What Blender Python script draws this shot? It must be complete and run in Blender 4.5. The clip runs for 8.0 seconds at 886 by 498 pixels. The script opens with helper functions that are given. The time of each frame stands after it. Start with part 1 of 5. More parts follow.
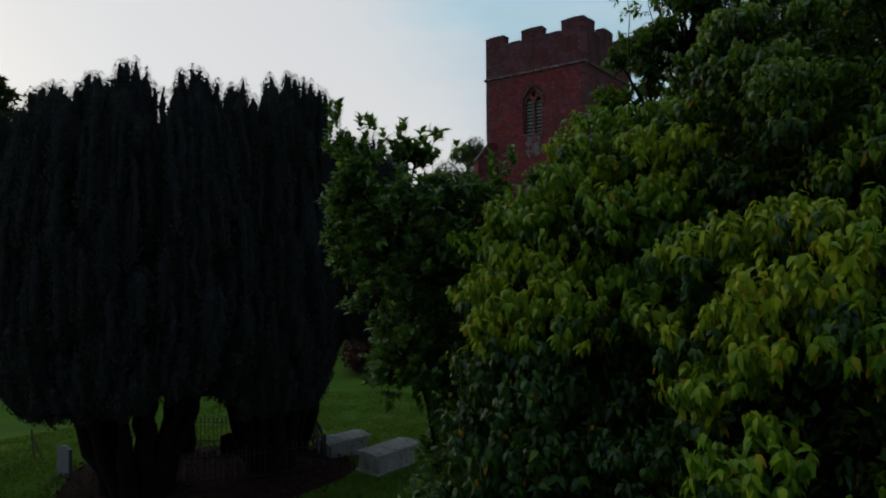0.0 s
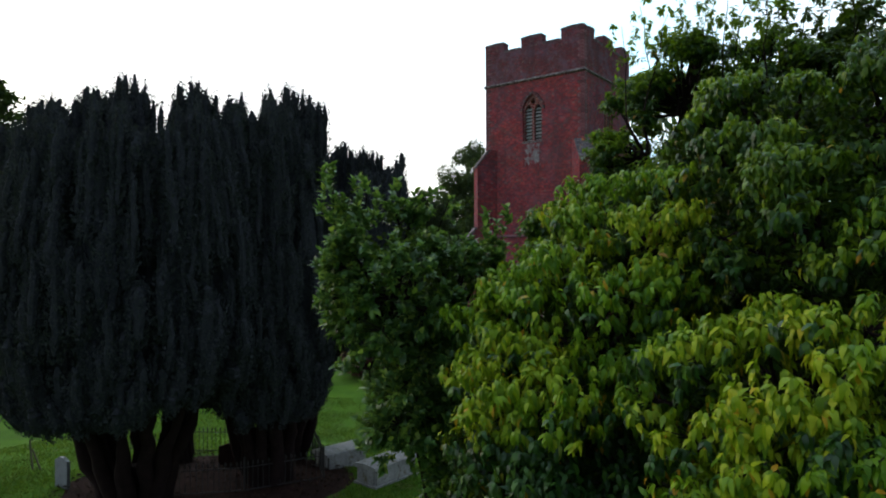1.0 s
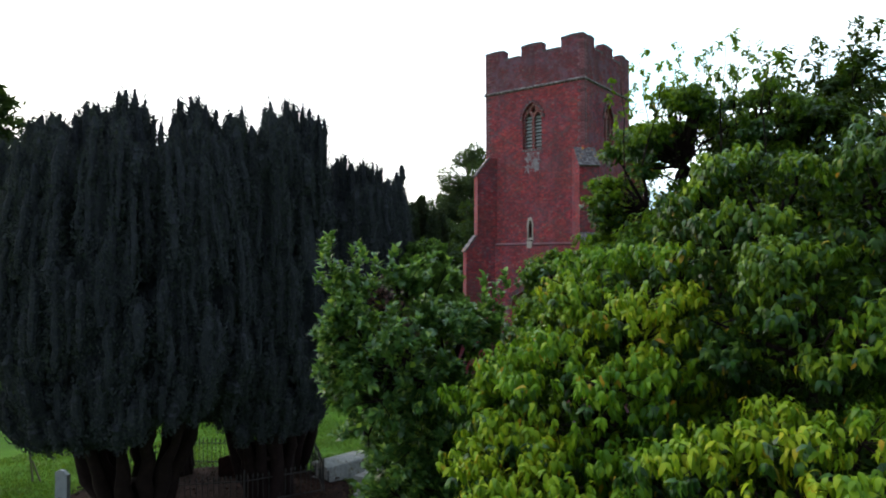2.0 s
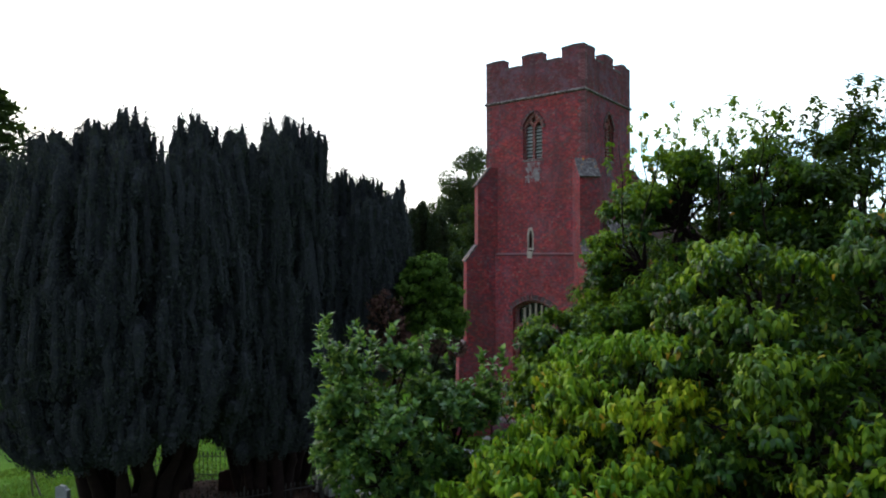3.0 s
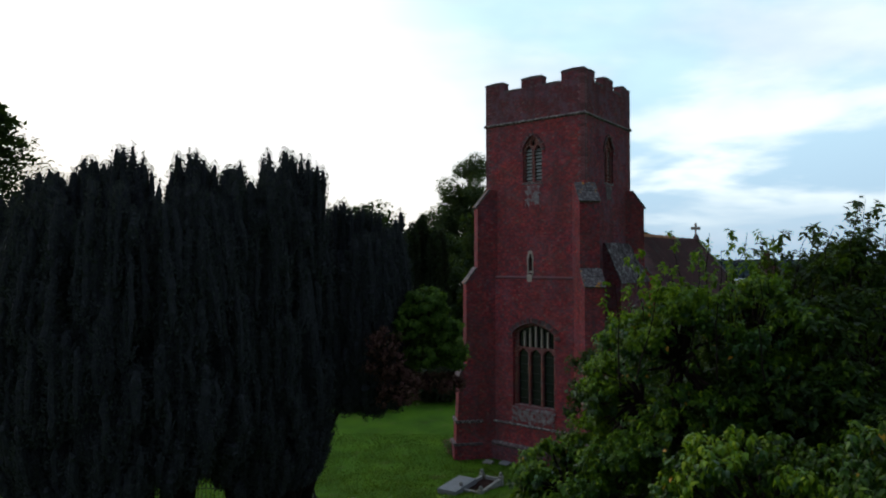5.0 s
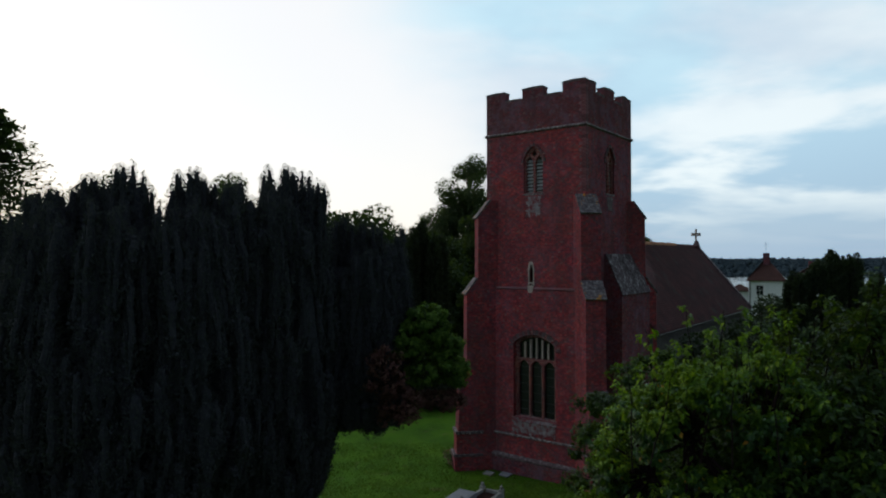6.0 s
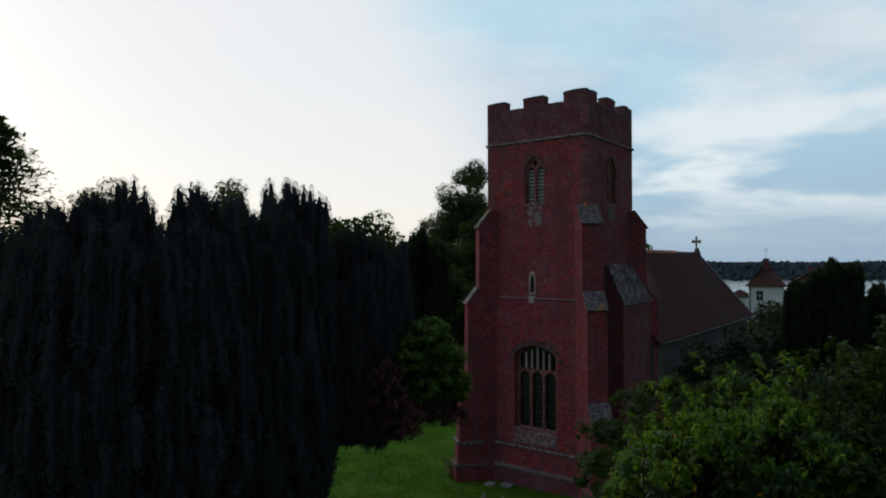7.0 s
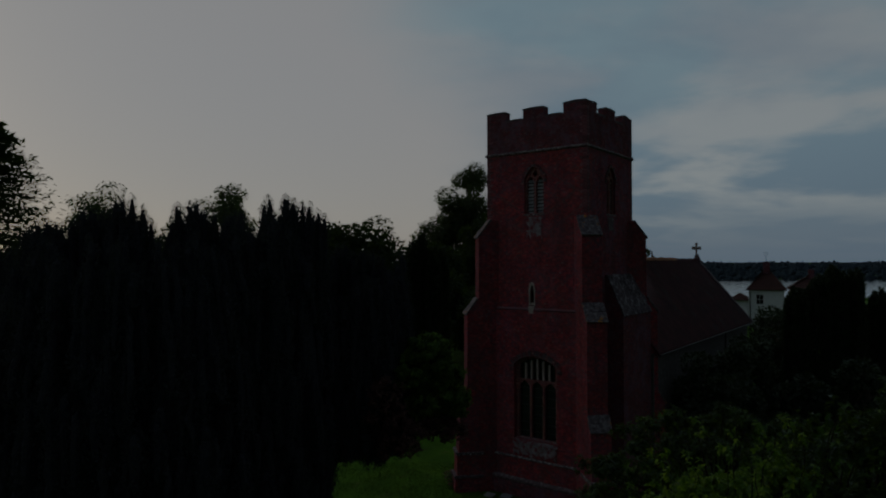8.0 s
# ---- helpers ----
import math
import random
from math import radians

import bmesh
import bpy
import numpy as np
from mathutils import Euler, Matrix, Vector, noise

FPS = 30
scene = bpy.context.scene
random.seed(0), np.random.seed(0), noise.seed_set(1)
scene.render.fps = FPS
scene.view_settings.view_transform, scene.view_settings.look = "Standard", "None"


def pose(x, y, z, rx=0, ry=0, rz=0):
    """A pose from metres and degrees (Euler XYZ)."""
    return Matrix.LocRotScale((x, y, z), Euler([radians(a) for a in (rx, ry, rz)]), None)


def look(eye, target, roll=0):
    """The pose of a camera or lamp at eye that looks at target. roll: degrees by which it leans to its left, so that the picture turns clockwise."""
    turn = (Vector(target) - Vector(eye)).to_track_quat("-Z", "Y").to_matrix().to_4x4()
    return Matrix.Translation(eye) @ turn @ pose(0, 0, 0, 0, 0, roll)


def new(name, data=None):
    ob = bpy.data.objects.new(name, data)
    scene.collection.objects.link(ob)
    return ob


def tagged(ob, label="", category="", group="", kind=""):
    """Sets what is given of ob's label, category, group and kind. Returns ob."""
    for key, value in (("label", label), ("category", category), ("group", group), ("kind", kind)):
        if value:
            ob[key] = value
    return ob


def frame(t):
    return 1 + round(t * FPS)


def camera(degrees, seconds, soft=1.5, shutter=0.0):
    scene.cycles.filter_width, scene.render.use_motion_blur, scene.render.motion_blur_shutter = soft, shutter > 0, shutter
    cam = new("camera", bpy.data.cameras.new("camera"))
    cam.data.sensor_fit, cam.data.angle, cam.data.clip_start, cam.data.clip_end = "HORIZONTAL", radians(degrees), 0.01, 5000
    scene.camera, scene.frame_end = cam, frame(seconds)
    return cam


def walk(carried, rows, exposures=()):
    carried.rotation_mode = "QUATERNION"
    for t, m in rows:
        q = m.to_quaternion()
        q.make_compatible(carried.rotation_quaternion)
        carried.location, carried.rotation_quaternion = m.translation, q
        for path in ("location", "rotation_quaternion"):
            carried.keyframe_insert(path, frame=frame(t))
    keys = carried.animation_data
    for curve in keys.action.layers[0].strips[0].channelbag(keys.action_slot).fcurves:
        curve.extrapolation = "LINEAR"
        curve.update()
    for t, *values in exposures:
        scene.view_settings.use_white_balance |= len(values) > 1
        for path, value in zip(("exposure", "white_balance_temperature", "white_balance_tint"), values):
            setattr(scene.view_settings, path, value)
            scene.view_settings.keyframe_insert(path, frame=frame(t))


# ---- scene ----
cam = camera(69.6, 8.0, soft=2.0)
PATH = [
    (0, (-0.019, -0.505, 7.797), (-0.038, 1.495, 7.822), -0.3),
    (0.5, (-0.005, -0.496, 7.984), (-0.024, 1.503, 8.009), -0.3),
    (1, (0.018, -0.487, 8.172), (-0.001, 1.513, 8.196), -0.2),
    (1.5, (0.023, -0.496, 8.36), (0.004, 1.504, 8.384), -0.2),
    (3, (0.051, -0.516, 9.067), (0.029, 1.484, 9.091), -0.1),
    (3.5, (0.056, -0.525, 9.312), (0.033, 1.475, 9.338), -0.1),
    (4, (0.086, -0.534, 9.579), (0.062, 1.465, 9.607), -0.1),
    (4.5, (0.125, -0.511, 9.828), (0.1, 1.489, 9.859), -0.2),
    (6, (0.031, -0.365, 10.746), (0.01, 1.634, 10.77), -0.1),
    (6.5, (-0.003, -0.401, 10.933), (-0.023, 1.598, 10.961), -0.1),
    (7, (-0.047, -0.319, 11.079), (-0.066, 1.681, 11.113), -0.1),
    (7.5, (-0.043, -0.324, 11.378), (-0.062, 1.676, 11.409), -0.2),
    (8, (-0.023, -0.267, 11.579), (-0.042, 1.733, 11.614), -0.1),
]
EXPOSURE = [(0.0, -1.55), (0.5, -0.85), (1.0, -0.2), (1.5, 0.35), (2.1, 0.42), (2.8, 0.3), (3.5, 0.0), (4.5, -0.6), (6.0, -1.1), (7.0, -1.28), (7.4, -1.8), (8.0, -3.2)]
walk(cam, [(t, look(eye, target, roll)) for t, eye, target, roll in PATH], EXPOSURE)

# ---------------------------------------------------------------- world and sun
GLOW = Vector((-0.80, 0.57, 0.20)).normalized()
world = bpy.data.worlds.new("sky")
scene.world = world
world.use_nodes = True
wt = world.node_tree
wt.nodes.clear()


def wnode(kind, **values):
    n = wt.nodes.new(kind)
    for k, v in values.items():
        n.inputs[k].default_value = v
    return n


def wmath(op, a, b=None, clamp=False):
    n = wt.nodes.new("ShaderNodeMath")
    n.operation, n.use_clamp = op, clamp
    for i, v in enumerate((a, b)):
        if v is None:
            continue
        if isinstance(v, (int, float)):
            n.inputs[i].default_value = v
        else:
            wt.links.new(v, n.inputs[i])
    return n.outputs[0]


def wmix(f, a, b):
    n = wt.nodes.new("ShaderNodeMix")
    n.data_type = "RGBA"
    for sock, v in ((n.inputs["Factor"], f), (n.inputs["A"], a), (n.inputs["B"], b)):
        if isinstance(v, (tuple, float, int)):
            sock.default_value = v
        else:
            wt.links.new(v, sock)
    return n.outputs["Result"]


def wramp(v, lo, hi):
    n = wt.nodes.new("ShaderNodeMapRange")
    n.interpolation_type = "SMOOTHSTEP"
    wt.links.new(v, n.inputs["Value"])
    n.inputs["From Min"].default_value, n.inputs["From Max"].default_value = lo, hi
    return n.outputs["Result"]


coord = wt.nodes.new("ShaderNodeTexCoord")
split = wt.nodes.new("ShaderNodeSeparateXYZ")
wt.links.new(coord.outputs["Generated"], split.inputs[0])
dx, dy, dz = split.outputs
toward = wmath("ADD", wmath("ADD", wmath("MULTIPLY", dx, GLOW.x), wmath("MULTIPLY", dy, GLOW.y)), wmath("MULTIPLY", dz, -0.30))
# cloud sheet: the direction laid on a flat layer overhead
lift = wmath("ADD", wmath("MAXIMUM", dz, 0.0), 0.16)
sheet = wt.nodes.new("ShaderNodeCombineXYZ")
wt.links.new(wmath("DIVIDE", dx, lift), sheet.inputs[0])
wt.links.new(wmath("DIVIDE", dy, lift), sheet.inputs[1])
big = wnode("ShaderNodeTexNoise", Scale=0.55, Detail=6.0, Roughness=0.55, Distortion=0.15)
small = wnode("ShaderNodeTexNoise", Scale=1.25, Detail=6.0, Roughness=0.5, Distortion=0.2)
wt.links.new(sheet.outputs[0], big.inputs["Vector"])
wt.links.new(sheet.outputs[0], small.inputs["Vector"])
# warp the edge of the bright cloud bank by the same noise
bank = wramp(wmath("ADD", toward, wmath("MULTIPLY", wmath("SUBTRACT", big.outputs[0], 0.5), 0.30)), 0.36, 0.56)
nishita = wt.nodes.new("ShaderNodeTexSky")
nishita.sky_type, nishita.sun_disc = "NISHITA", False
nishita.sun_elevation, nishita.sun_rotation = radians(16), radians(-52)
clear = wt.nodes.new("ShaderNodeVectorMath")
clear.operation = "SCALE"
clear.inputs["Scale"].default_value = 0.05
wt.links.new(nishita.outputs[0], clear.inputs[0])
high = wramp(dz, 0.0, 0.34)
blue = wmix(high, (0.66, 0.98, 1.34, 1), (1.15, 1.64, 1.86, 1))
streak = wmath("MULTIPLY", wramp(small.outputs[0], 0.43, 0.61), wramp(dz, 0.0, 0.12))
veil = wmix(streak, blue, (1.70, 1.86, 1.92, 1))
grey = wmath("MULTIPLY", wramp(big.outputs[0], 0.44, 0.60), 0.5)
veil = wmix(grey, veil, (0.78, 1.08, 1.40, 1))
white = wmix(wramp(dz, 0.0, 0.3), (1.92, 1.84, 1.76, 1), (1.86, 1.86, 1.86, 1))
cover = wmix(bank, veil, white)
# the evening sky away from the glow is much dimmer
front = wramp(wmath("ADD", wmath("MULTIPLY", dx, -0.45), wmath("MULTIPLY", dy, 0.89)), -0.75, 0.6)
cover = wmix(front, wmix(1.0, (0.25, 0.28, 0.34, 1), (0.25, 0.28, 0.34, 1)), cover)
total = wt.nodes.new("ShaderNodeVectorMath")
wt.links.new(cover, total.inputs[0])
wt.links.new(clear.outputs[0], total.inputs[1])
shade = wnode("ShaderNodeBackground", Strength=1.0)
wt.links.new(total.outputs[0], shade.inputs[0])
wt.links.new(shade.outputs[0], wt.nodes.new("ShaderNodeOutputWorld").inputs[0])

sun = new("sun", bpy.data.lights.new("sun", "SUN"))
sun.data.energy, sun.data.angle, sun.data.color = 0.35, radians(20), (1.0, 0.90, 0.76)
sun.matrix_world = look(Vector((-0.66, 0.52, 0.45)) * 100, (0, 0, 0))


# ---------------------------------------------------------------- materials
def material(name):
    m = bpy.data.materials.new(name)
    m.use_nodes = True
    return m, m.node_tree, m.node_tree.nodes["Principled BSDF"]


def N(t, kind, **values):
    n = t.nodes.new(kind)
    for k, v in values.items():
        n.inputs[k].default_value = v
    return n


def ramp(t, source, stops):
    n = t.nodes.new("ShaderNodeValToRGB")
    while len(n.color_ramp.elements) < len(stops):
        n.color_ramp.elements.new(0.5)
    for e, (p, c) in zip(n.color_ramp.elements, stops):
        e.position, e.color = p, (*c, 1)
    t.links.new(source, n.inputs[0])
    return n.outputs[0]


def mix(t, f, a, b, mode="MIX"):
    n = t.nodes.new("ShaderNodeMix")
    n.data_type, n.blend_type = "RGBA", mode
    for sock, v in ((n.inputs["Factor"], f), (n.inputs["A"], a), (n.inputs["B"], b)):
        if isinstance(v, (tuple, float, int)):
            sock.default_value = (*v, 1) if isinstance(v, tuple) and len(v) == 3 else v
        else:
            t.links.new(v, sock)
    return n.outputs["Result"]


def math_node(t, op, a, b=None, clamp=False):
    n = t.nodes.new("ShaderNodeMath")
    n.operation, n.use_clamp = op, clamp
    for i, v in enumerate((a, b)):
        if v is None:
            continue
        if isinstance(v, (int, float)):
            n.inputs[i].default_value = v
        else:
            t.links.new(v, n.inputs[i])
    return n.outputs[0]


def noise_at(t, vec, scale, detail=4.0, rough=0.6):
    n = N(t, "ShaderNodeTexNoise", Scale=scale, Detail=detail, Roughness=rough)
    t.links.new(vec, n.inputs["Vector"])
    return n.outputs[0]


def bump(t, height, strength, dist, into):
    b = N(t, "ShaderNodeBump", Strength=strength, Distance=dist)
    t.links.new(height, b.inputs["Height"])
    t.links.new(b.outputs[0], into.inputs["Normal"])


def coords(t, which="Object"):
    return t.nodes.new("ShaderNodeTexCoord").outputs[which]


def brickwork(name, reds, mortar=(0.34, 0.30, 0.27), dark=0.25, pale=0.35, diaper=True, lilac=0.25):
    m, t, p = material(name)
    uv = coords(t, "UV")
    obj = coords(t, "Object")
    br = N(t, "ShaderNodeTexBrick", Scale=1.0, Bias=-0.1)
    br.inputs["Color1"].default_value = (*reds[0], 1)
    br.inputs["Color2"].default_value = (*reds[1], 1)
    br.inputs["Mortar"].default_value = (*mortar, 1)
    br.inputs["Brick Width"].default_value = 0.235
    br.inputs["Row Height"].default_value = 0.078
    br.inputs["Mortar Size"].default_value = 0.012
    br.inputs["Mortar Smooth"].default_value = 0.3
    br.offset = 0.5
    t.links.new(uv, br.inputs["Vector"])
    col = br.outputs["Color"]
    # single burnt headers, scattered
    vor = N(t, "ShaderNodeTexWhiteNoise")
    snap = t.nodes.new("ShaderNodeVectorMath")
    snap.operation = "SNAP"
    snap.inputs[1].default_value = (0.1175, 0.078, 1)
    t.links.new(uv, snap.inputs[0])
    t.links.new(snap.outputs[0], vor.inputs["Vector"])
    burnt = math_node(t, "GREATER_THAN", vor.outputs[0], 1 - dark)
    each = t.nodes.new("ShaderNodeCombineColor")
    for i, (lo, span) in enumerate(((0.58, 0.95), (0.60, 0.85), (0.70, 0.75))):
        t.links.new(math_node(t, "ADD", math_node(t, "MULTIPLY", vor.outputs[0], span), lo), each.inputs[i])
    col = mix(t, 1.0, col, each.outputs[0], "MULTIPLY")
    col = mix(t, math_node(t, "MULTIPLY", burnt, 0.72), col, (0.066, 0.042, 0.060))
    flecks = math_node(t, "LESS_THAN", vor.outputs[0], 0.02)
    col = mix(t, math_node(t, "MULTIPLY", flecks, 0.3), col, (0.40, 0.32, 0.31))
    if diaper:
        sp = t.nodes.new("ShaderNodeSeparateXYZ")
        t.links.new(snap.outputs[0], sp.inputs[0])
        lines = []
        for sgn in (1, -1):
            a = math_node(t, "ADD", sp.outputs[0], math_node(t, "MULTIPLY", sp.outputs[1], sgn * 1.506))
            a = math_node(t, "PINGPONG", a, 0.72)
            lines.append(math_node(t, "LESS_THAN", a, 0.075))
        d = math_node(t, "MAXIMUM", *lines)
        fade = ramp(t, noise_at(t, obj, 0.5, 2.0), [(0.42, (0, 0, 0)), (0.6, (1, 1, 1))])
        col = mix(t, math_node(t, "MULTIPLY", math_node(t, "MULTIPLY", d, fade), 0.55), col, (0.11, 0.075, 0.085))
    # broad patches of a brighter orange-red brick, then weathering at two scales
    warm = noise_at(t, obj, 0.9, 4.0, 0.6)
    col = mix(t, ramp(t, warm, [(0.45, (0, 0, 0)), (0.65, (0.55, 0.55, 0.55))]), col, mix(t, 1.0, col, (1.25, 1.30, 0.92), "MULTIPLY"))
    big = noise_at(t, obj, 0.55, 5.0, 0.65)
    col = mix(t, ramp(t, big, [(0.4, (0, 0, 0)), (0.75, (0.75, 0.75, 0.75))]), col, (0.12, 0.045, 0.045))
    fine = noise_at(t, obj, 9.0, 5.0, 0.7)
    col = mix(t, ramp(t, fine, [(0.56, (0, 0, 0)), (0.78, (pale, pale, pale))]), col, (0.40, 0.36, 0.34))
    bloom = noise_at(t, obj, 1.3, 5.0, 0.7)
    col = mix(t, ramp(t, bloom, [(0.46, (0, 0, 0)), (0.68, (lilac, lilac, lilac))]), col, (0.16, 0.115, 0.165))
    streaks = t.nodes.new("ShaderNodeMapping")
    streaks.inputs["Scale"].default_value = (2.4, 2.4, 0.25)
    t.links.new(obj, streaks.inputs["Vector"])
    run = noise_at(t, streaks.outputs[0], 1.0, 5.0, 0.6)
    col = mix(t, ramp(t, run, [(0.52, (0, 0, 0)), (0.8, (0.6, 0.6, 0.6))]), col, (0.06, 0.04, 0.05))
    t.links.new(col, p.inputs["Base Color"])
    p.inputs["Roughness"].default_value = 0.95
    p.inputs["Specular IOR Level"].default_value = 0.12
    h = math_node(t, "ADD", math_node(t, "MULTIPLY", br.outputs["Fac"], -1.0), math_node(t, "MULTIPLY", fine, 0.6))
    bump(t, h, 0.7, 0.012, p)
    return m


def mottled(name, stops, scale=3.0, rough=0.85, relief=0.3, dist=0.01, spots=None, metal=0.0, vary=0.0, spec=0.4, fine_scale=None):
    """A surface of one kind with broad stains, fine grain and, with spots, patches of lichen."""
    m, t, p = material(name)
    obj = coords(t)
    big = noise_at(t, obj, scale, 6.0, 0.65)
    fine = noise_at(t, obj, fine_scale or scale * 9, 5.0, 0.7)
    both = math_node(t, "ADD", math_node(t, "MULTIPLY", big, 0.65), math_node(t, "MULTIPLY", fine, 0.35))
    col = ramp(t, both, stops)
    if vary:
        info = t.nodes.new("ShaderNodeObjectInfo")
        f = math_node(t, "ADD", math_node(t, "MULTIPLY", info.outputs["Random"], 2 * vary), 1 - vary)
        g = t.nodes.new("ShaderNodeCombineColor")
        for i in range(3):
            t.links.new(f, g.inputs[i])
        col = mix(t, 1.0, col, g.outputs[0], "MULTIPLY")
    for colour, lo, hi, sc in spots or ():
        s = noise_at(t, obj, sc, 4.0, 0.7)
        col = mix(t, ramp(t, s, [(lo, (0, 0, 0)), (hi, (1, 1, 1))]), col, colour)
    t.links.new(col, p.inputs["Base Color"])
    p.inputs["Roughness"].default_value, p.inputs["Metallic"].default_value = rough, metal
    p.inputs["Specular IOR Level"].default_value = spec
    if relief:
        bump(t, both, relief, dist, p)
    return m


def foliage(name, stops, gloss=0.4, through_light=0.3, patch=None, patch_scale=1.2, spec=0.5):
    """Leaves: each its own shade, with broad patches of younger growth."""
    m, t, p = material(name)
    geo = t.nodes.new("ShaderNodeNewGeometry")
    col = ramp(t, geo.outputs["Random Per Island"], stops)
    obj = coords(t)
    if patch:
        f = ramp(t, noise_at(t, obj, patch_scale, 3.0, 0.6), [(0.44, (0, 0, 0)), (0.62, (1, 1, 1))])
        col = mix(t, f, col, ramp(t, geo.outputs["Random Per Island"], patch))
    vein = noise_at(t, obj, 60.0, 2.0)
    col = mix(t, math_node(t, "MULTIPLY", vein, 0.25), col, (0.03, 0.05, 0.015))
    t.links.new(col, p.inputs["Base Color"])
    p.inputs["Roughness"].default_value = gloss
    p.inputs["Specular IOR Level"].default_value = spec
    if through_light:
        tr = t.nodes.new("ShaderNodeBsdfTranslucent")
        t.links.new(mix(t, 0.35, col, (0.25, 0.38, 0.02)), tr.inputs[0])
        ms = N(t, "ShaderNodeMixShader", Fac=through_light)
        t.links.new(p.outputs[0], ms.inputs[1])
        t.links.new(tr.outputs[0], ms.inputs[2])
        t.links.new(ms.outputs[0], t.nodes["Material Output"].inputs[0])
    return m


BRICK = brickwork("tower brick", ((0.36, 0.040, 0.049), (0.22, 0.024, 0.037)), mortar=(0.25, 0.085, 0.095), pale=0.22, lilac=0.30)
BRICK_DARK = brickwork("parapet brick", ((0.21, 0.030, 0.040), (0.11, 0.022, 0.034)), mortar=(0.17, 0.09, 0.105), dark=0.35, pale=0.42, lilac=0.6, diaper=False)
# tower brick darkened for the south side: its shade is put into the colour
BRICK_SHADED = brickwork("shaded weathered south brick", ((0.28, 0.034, 0.050), (0.15, 0.023, 0.040)), mortar=(0.17, 0.085, 0.10), dark=0.3, pale=0.34, lilac=0.6, diaper=False)
BRICK_JAMB = brickwork("red jamb brick", ((0.25, 0.028, 0.028), (0.18, 0.020, 0.024)), dark=0.05, pale=0.15, diaper=False)
STONE = mottled("weathered stone", [(0.25, (0.16, 0.12, 0.11)), (0.5, (0.36, 0.30, 0.275)), (0.8, (0.54, 0.48, 0.45))], 2.5, 0.9, 0.5)
COPING = mottled("dark coping", [(0.30, (0.035, 0.026, 0.032)), (0.5, (0.095, 0.066, 0.076)), (0.68, (0.28, 0.25, 0.26))], 6.0, 0.9, 0.7, vary=0.2)
WEATHERING = mottled("set-off stone with lichen", [(0.36, (0.045, 0.036, 0.044)), (0.48, (0.085, 0.066, 0.076)), (0.64, (0.27, 0.25, 0.26))], 7.0, 0.9, 0.8,
                     spots=[((0.48, 0.19, 0.02), 0.60, 0.65, 2.4), ((0.05, 0.05, 0.05), 0.58, 0.7, 4.0)])
WORN = mottled("worn string stone", [(0.40, (0.04, 0.028, 0.032)), (0.5, (0.11, 0.085, 0.092)), (0.62, (0.40, 0.38, 0.38))], 9.0, 0.9, 0.6)
QUOIN = mottled("red-lilac burnt brick", [(0.38, (0.075, 0.020, 0.028)), (0.5, (0.13, 0.042, 0.052)), (0.62, (0.22, 0.14, 0.155))], 9.0, 0.9, 0.6, vary=0.35)
PLASTER = mottled("pale old render", [(0.28, (0.085, 0.040, 0.050)), (0.5, (0.20, 0.175, 0.195)), (0.75, (0.40, 0.39, 0.41))], 5.0, 0.95, 0.5,
                  spots=[((0.16, 0.030, 0.038), 0.47, 0.60, 4.5)])
LOUVRE = mottled("grey louvre boards", [(0.3, (0.30, 0.31, 0.32)), (0.7, (0.52, 0.53, 0.53))], 6.0, 0.8, 0.2, vary=0.12)
DARKNESS = mottled("dark interior", [(0.3, (0.012, 0.012, 0.013)), (0.7, (0.03, 0.03, 0.03))], 2.0, 1.0, 0)
TILES = mottled("old clay tiles", [(0.3, (0.024, 0.007, 0.011)), (0.5, (0.062, 0.014, 0.018)), (0.7, (0.11, 0.028, 0.032))], 1.2, 0.9, 0.5, 0.01,
                spots=[((0.30, 0.25, 0.20), 0.66, 0.74, 5.0), ((0.05, 0.04, 0.04), 0.56, 0.7, 0.8)], fine_scale=22)
RIDGE = mottled("orange ridge tiles", [(0.3, (0.28, 0.10, 0.045)), (0.7, (0.42, 0.19, 0.09))], 5.0, 0.85, 0.3, vary=0.25)
FLINT = mottled("grey flint and render wall", [(0.3, (0.035, 0.033, 0.034)), (0.5, (0.085, 0.080, 0.080)), (0.75, (0.21, 0.20, 0.20))], 4.0, 0.9, 0.8)
LEAD = mottled("lichened slab", [(0.38, (0.030, 0.020, 0.026)), (0.50, (0.066, 0.046, 0.058)), (0.62, (0.26, 0.25, 0.265))], 5.0, 0.9, 0.8, vary=0.3)
IRON = mottled("black iron", [(0.3, (0.010, 0.010, 0.011)), (0.7, (0.030, 0.026, 0.024))], 9.0, 0.55, 0.2, metal=0.0)
TOMB = mottled("tomb stone", [(0.3, (0.10, 0.10, 0.10)), (0.5, (0.24, 0.24, 0.235)), (0.75, (0.40, 0.41, 0.41))], 3.4, 0.9, 0.6,
               spots=[((0.10, 0.085, 0.04), 0.56, 0.68, 3.0), ((0.05, 0.05, 0.045), 0.58, 0.68, 7.0)])
SLATE = mottled("grey headstone", [(0.3, (0.12, 0.13, 0.15)), (0.7, (0.24, 0.25, 0.28))], 4.0, 0.6, 0.3)
WHITE = mottled("white painted render", [(0.3, (0.60, 0.61, 0.63)), (0.7, (0.76, 0.77, 0.78))], 1.5, 0.8, 0.1)
HOUSE_ROOF = mottled("house roof tiles", [(0.3, (0.026, 0.009, 0.008)), (0.5, (0.048, 0.016, 0.013)), (0.7, (0.075, 0.030, 0.024))], 1.0, 0.9, 0.4, fine_scale=12)
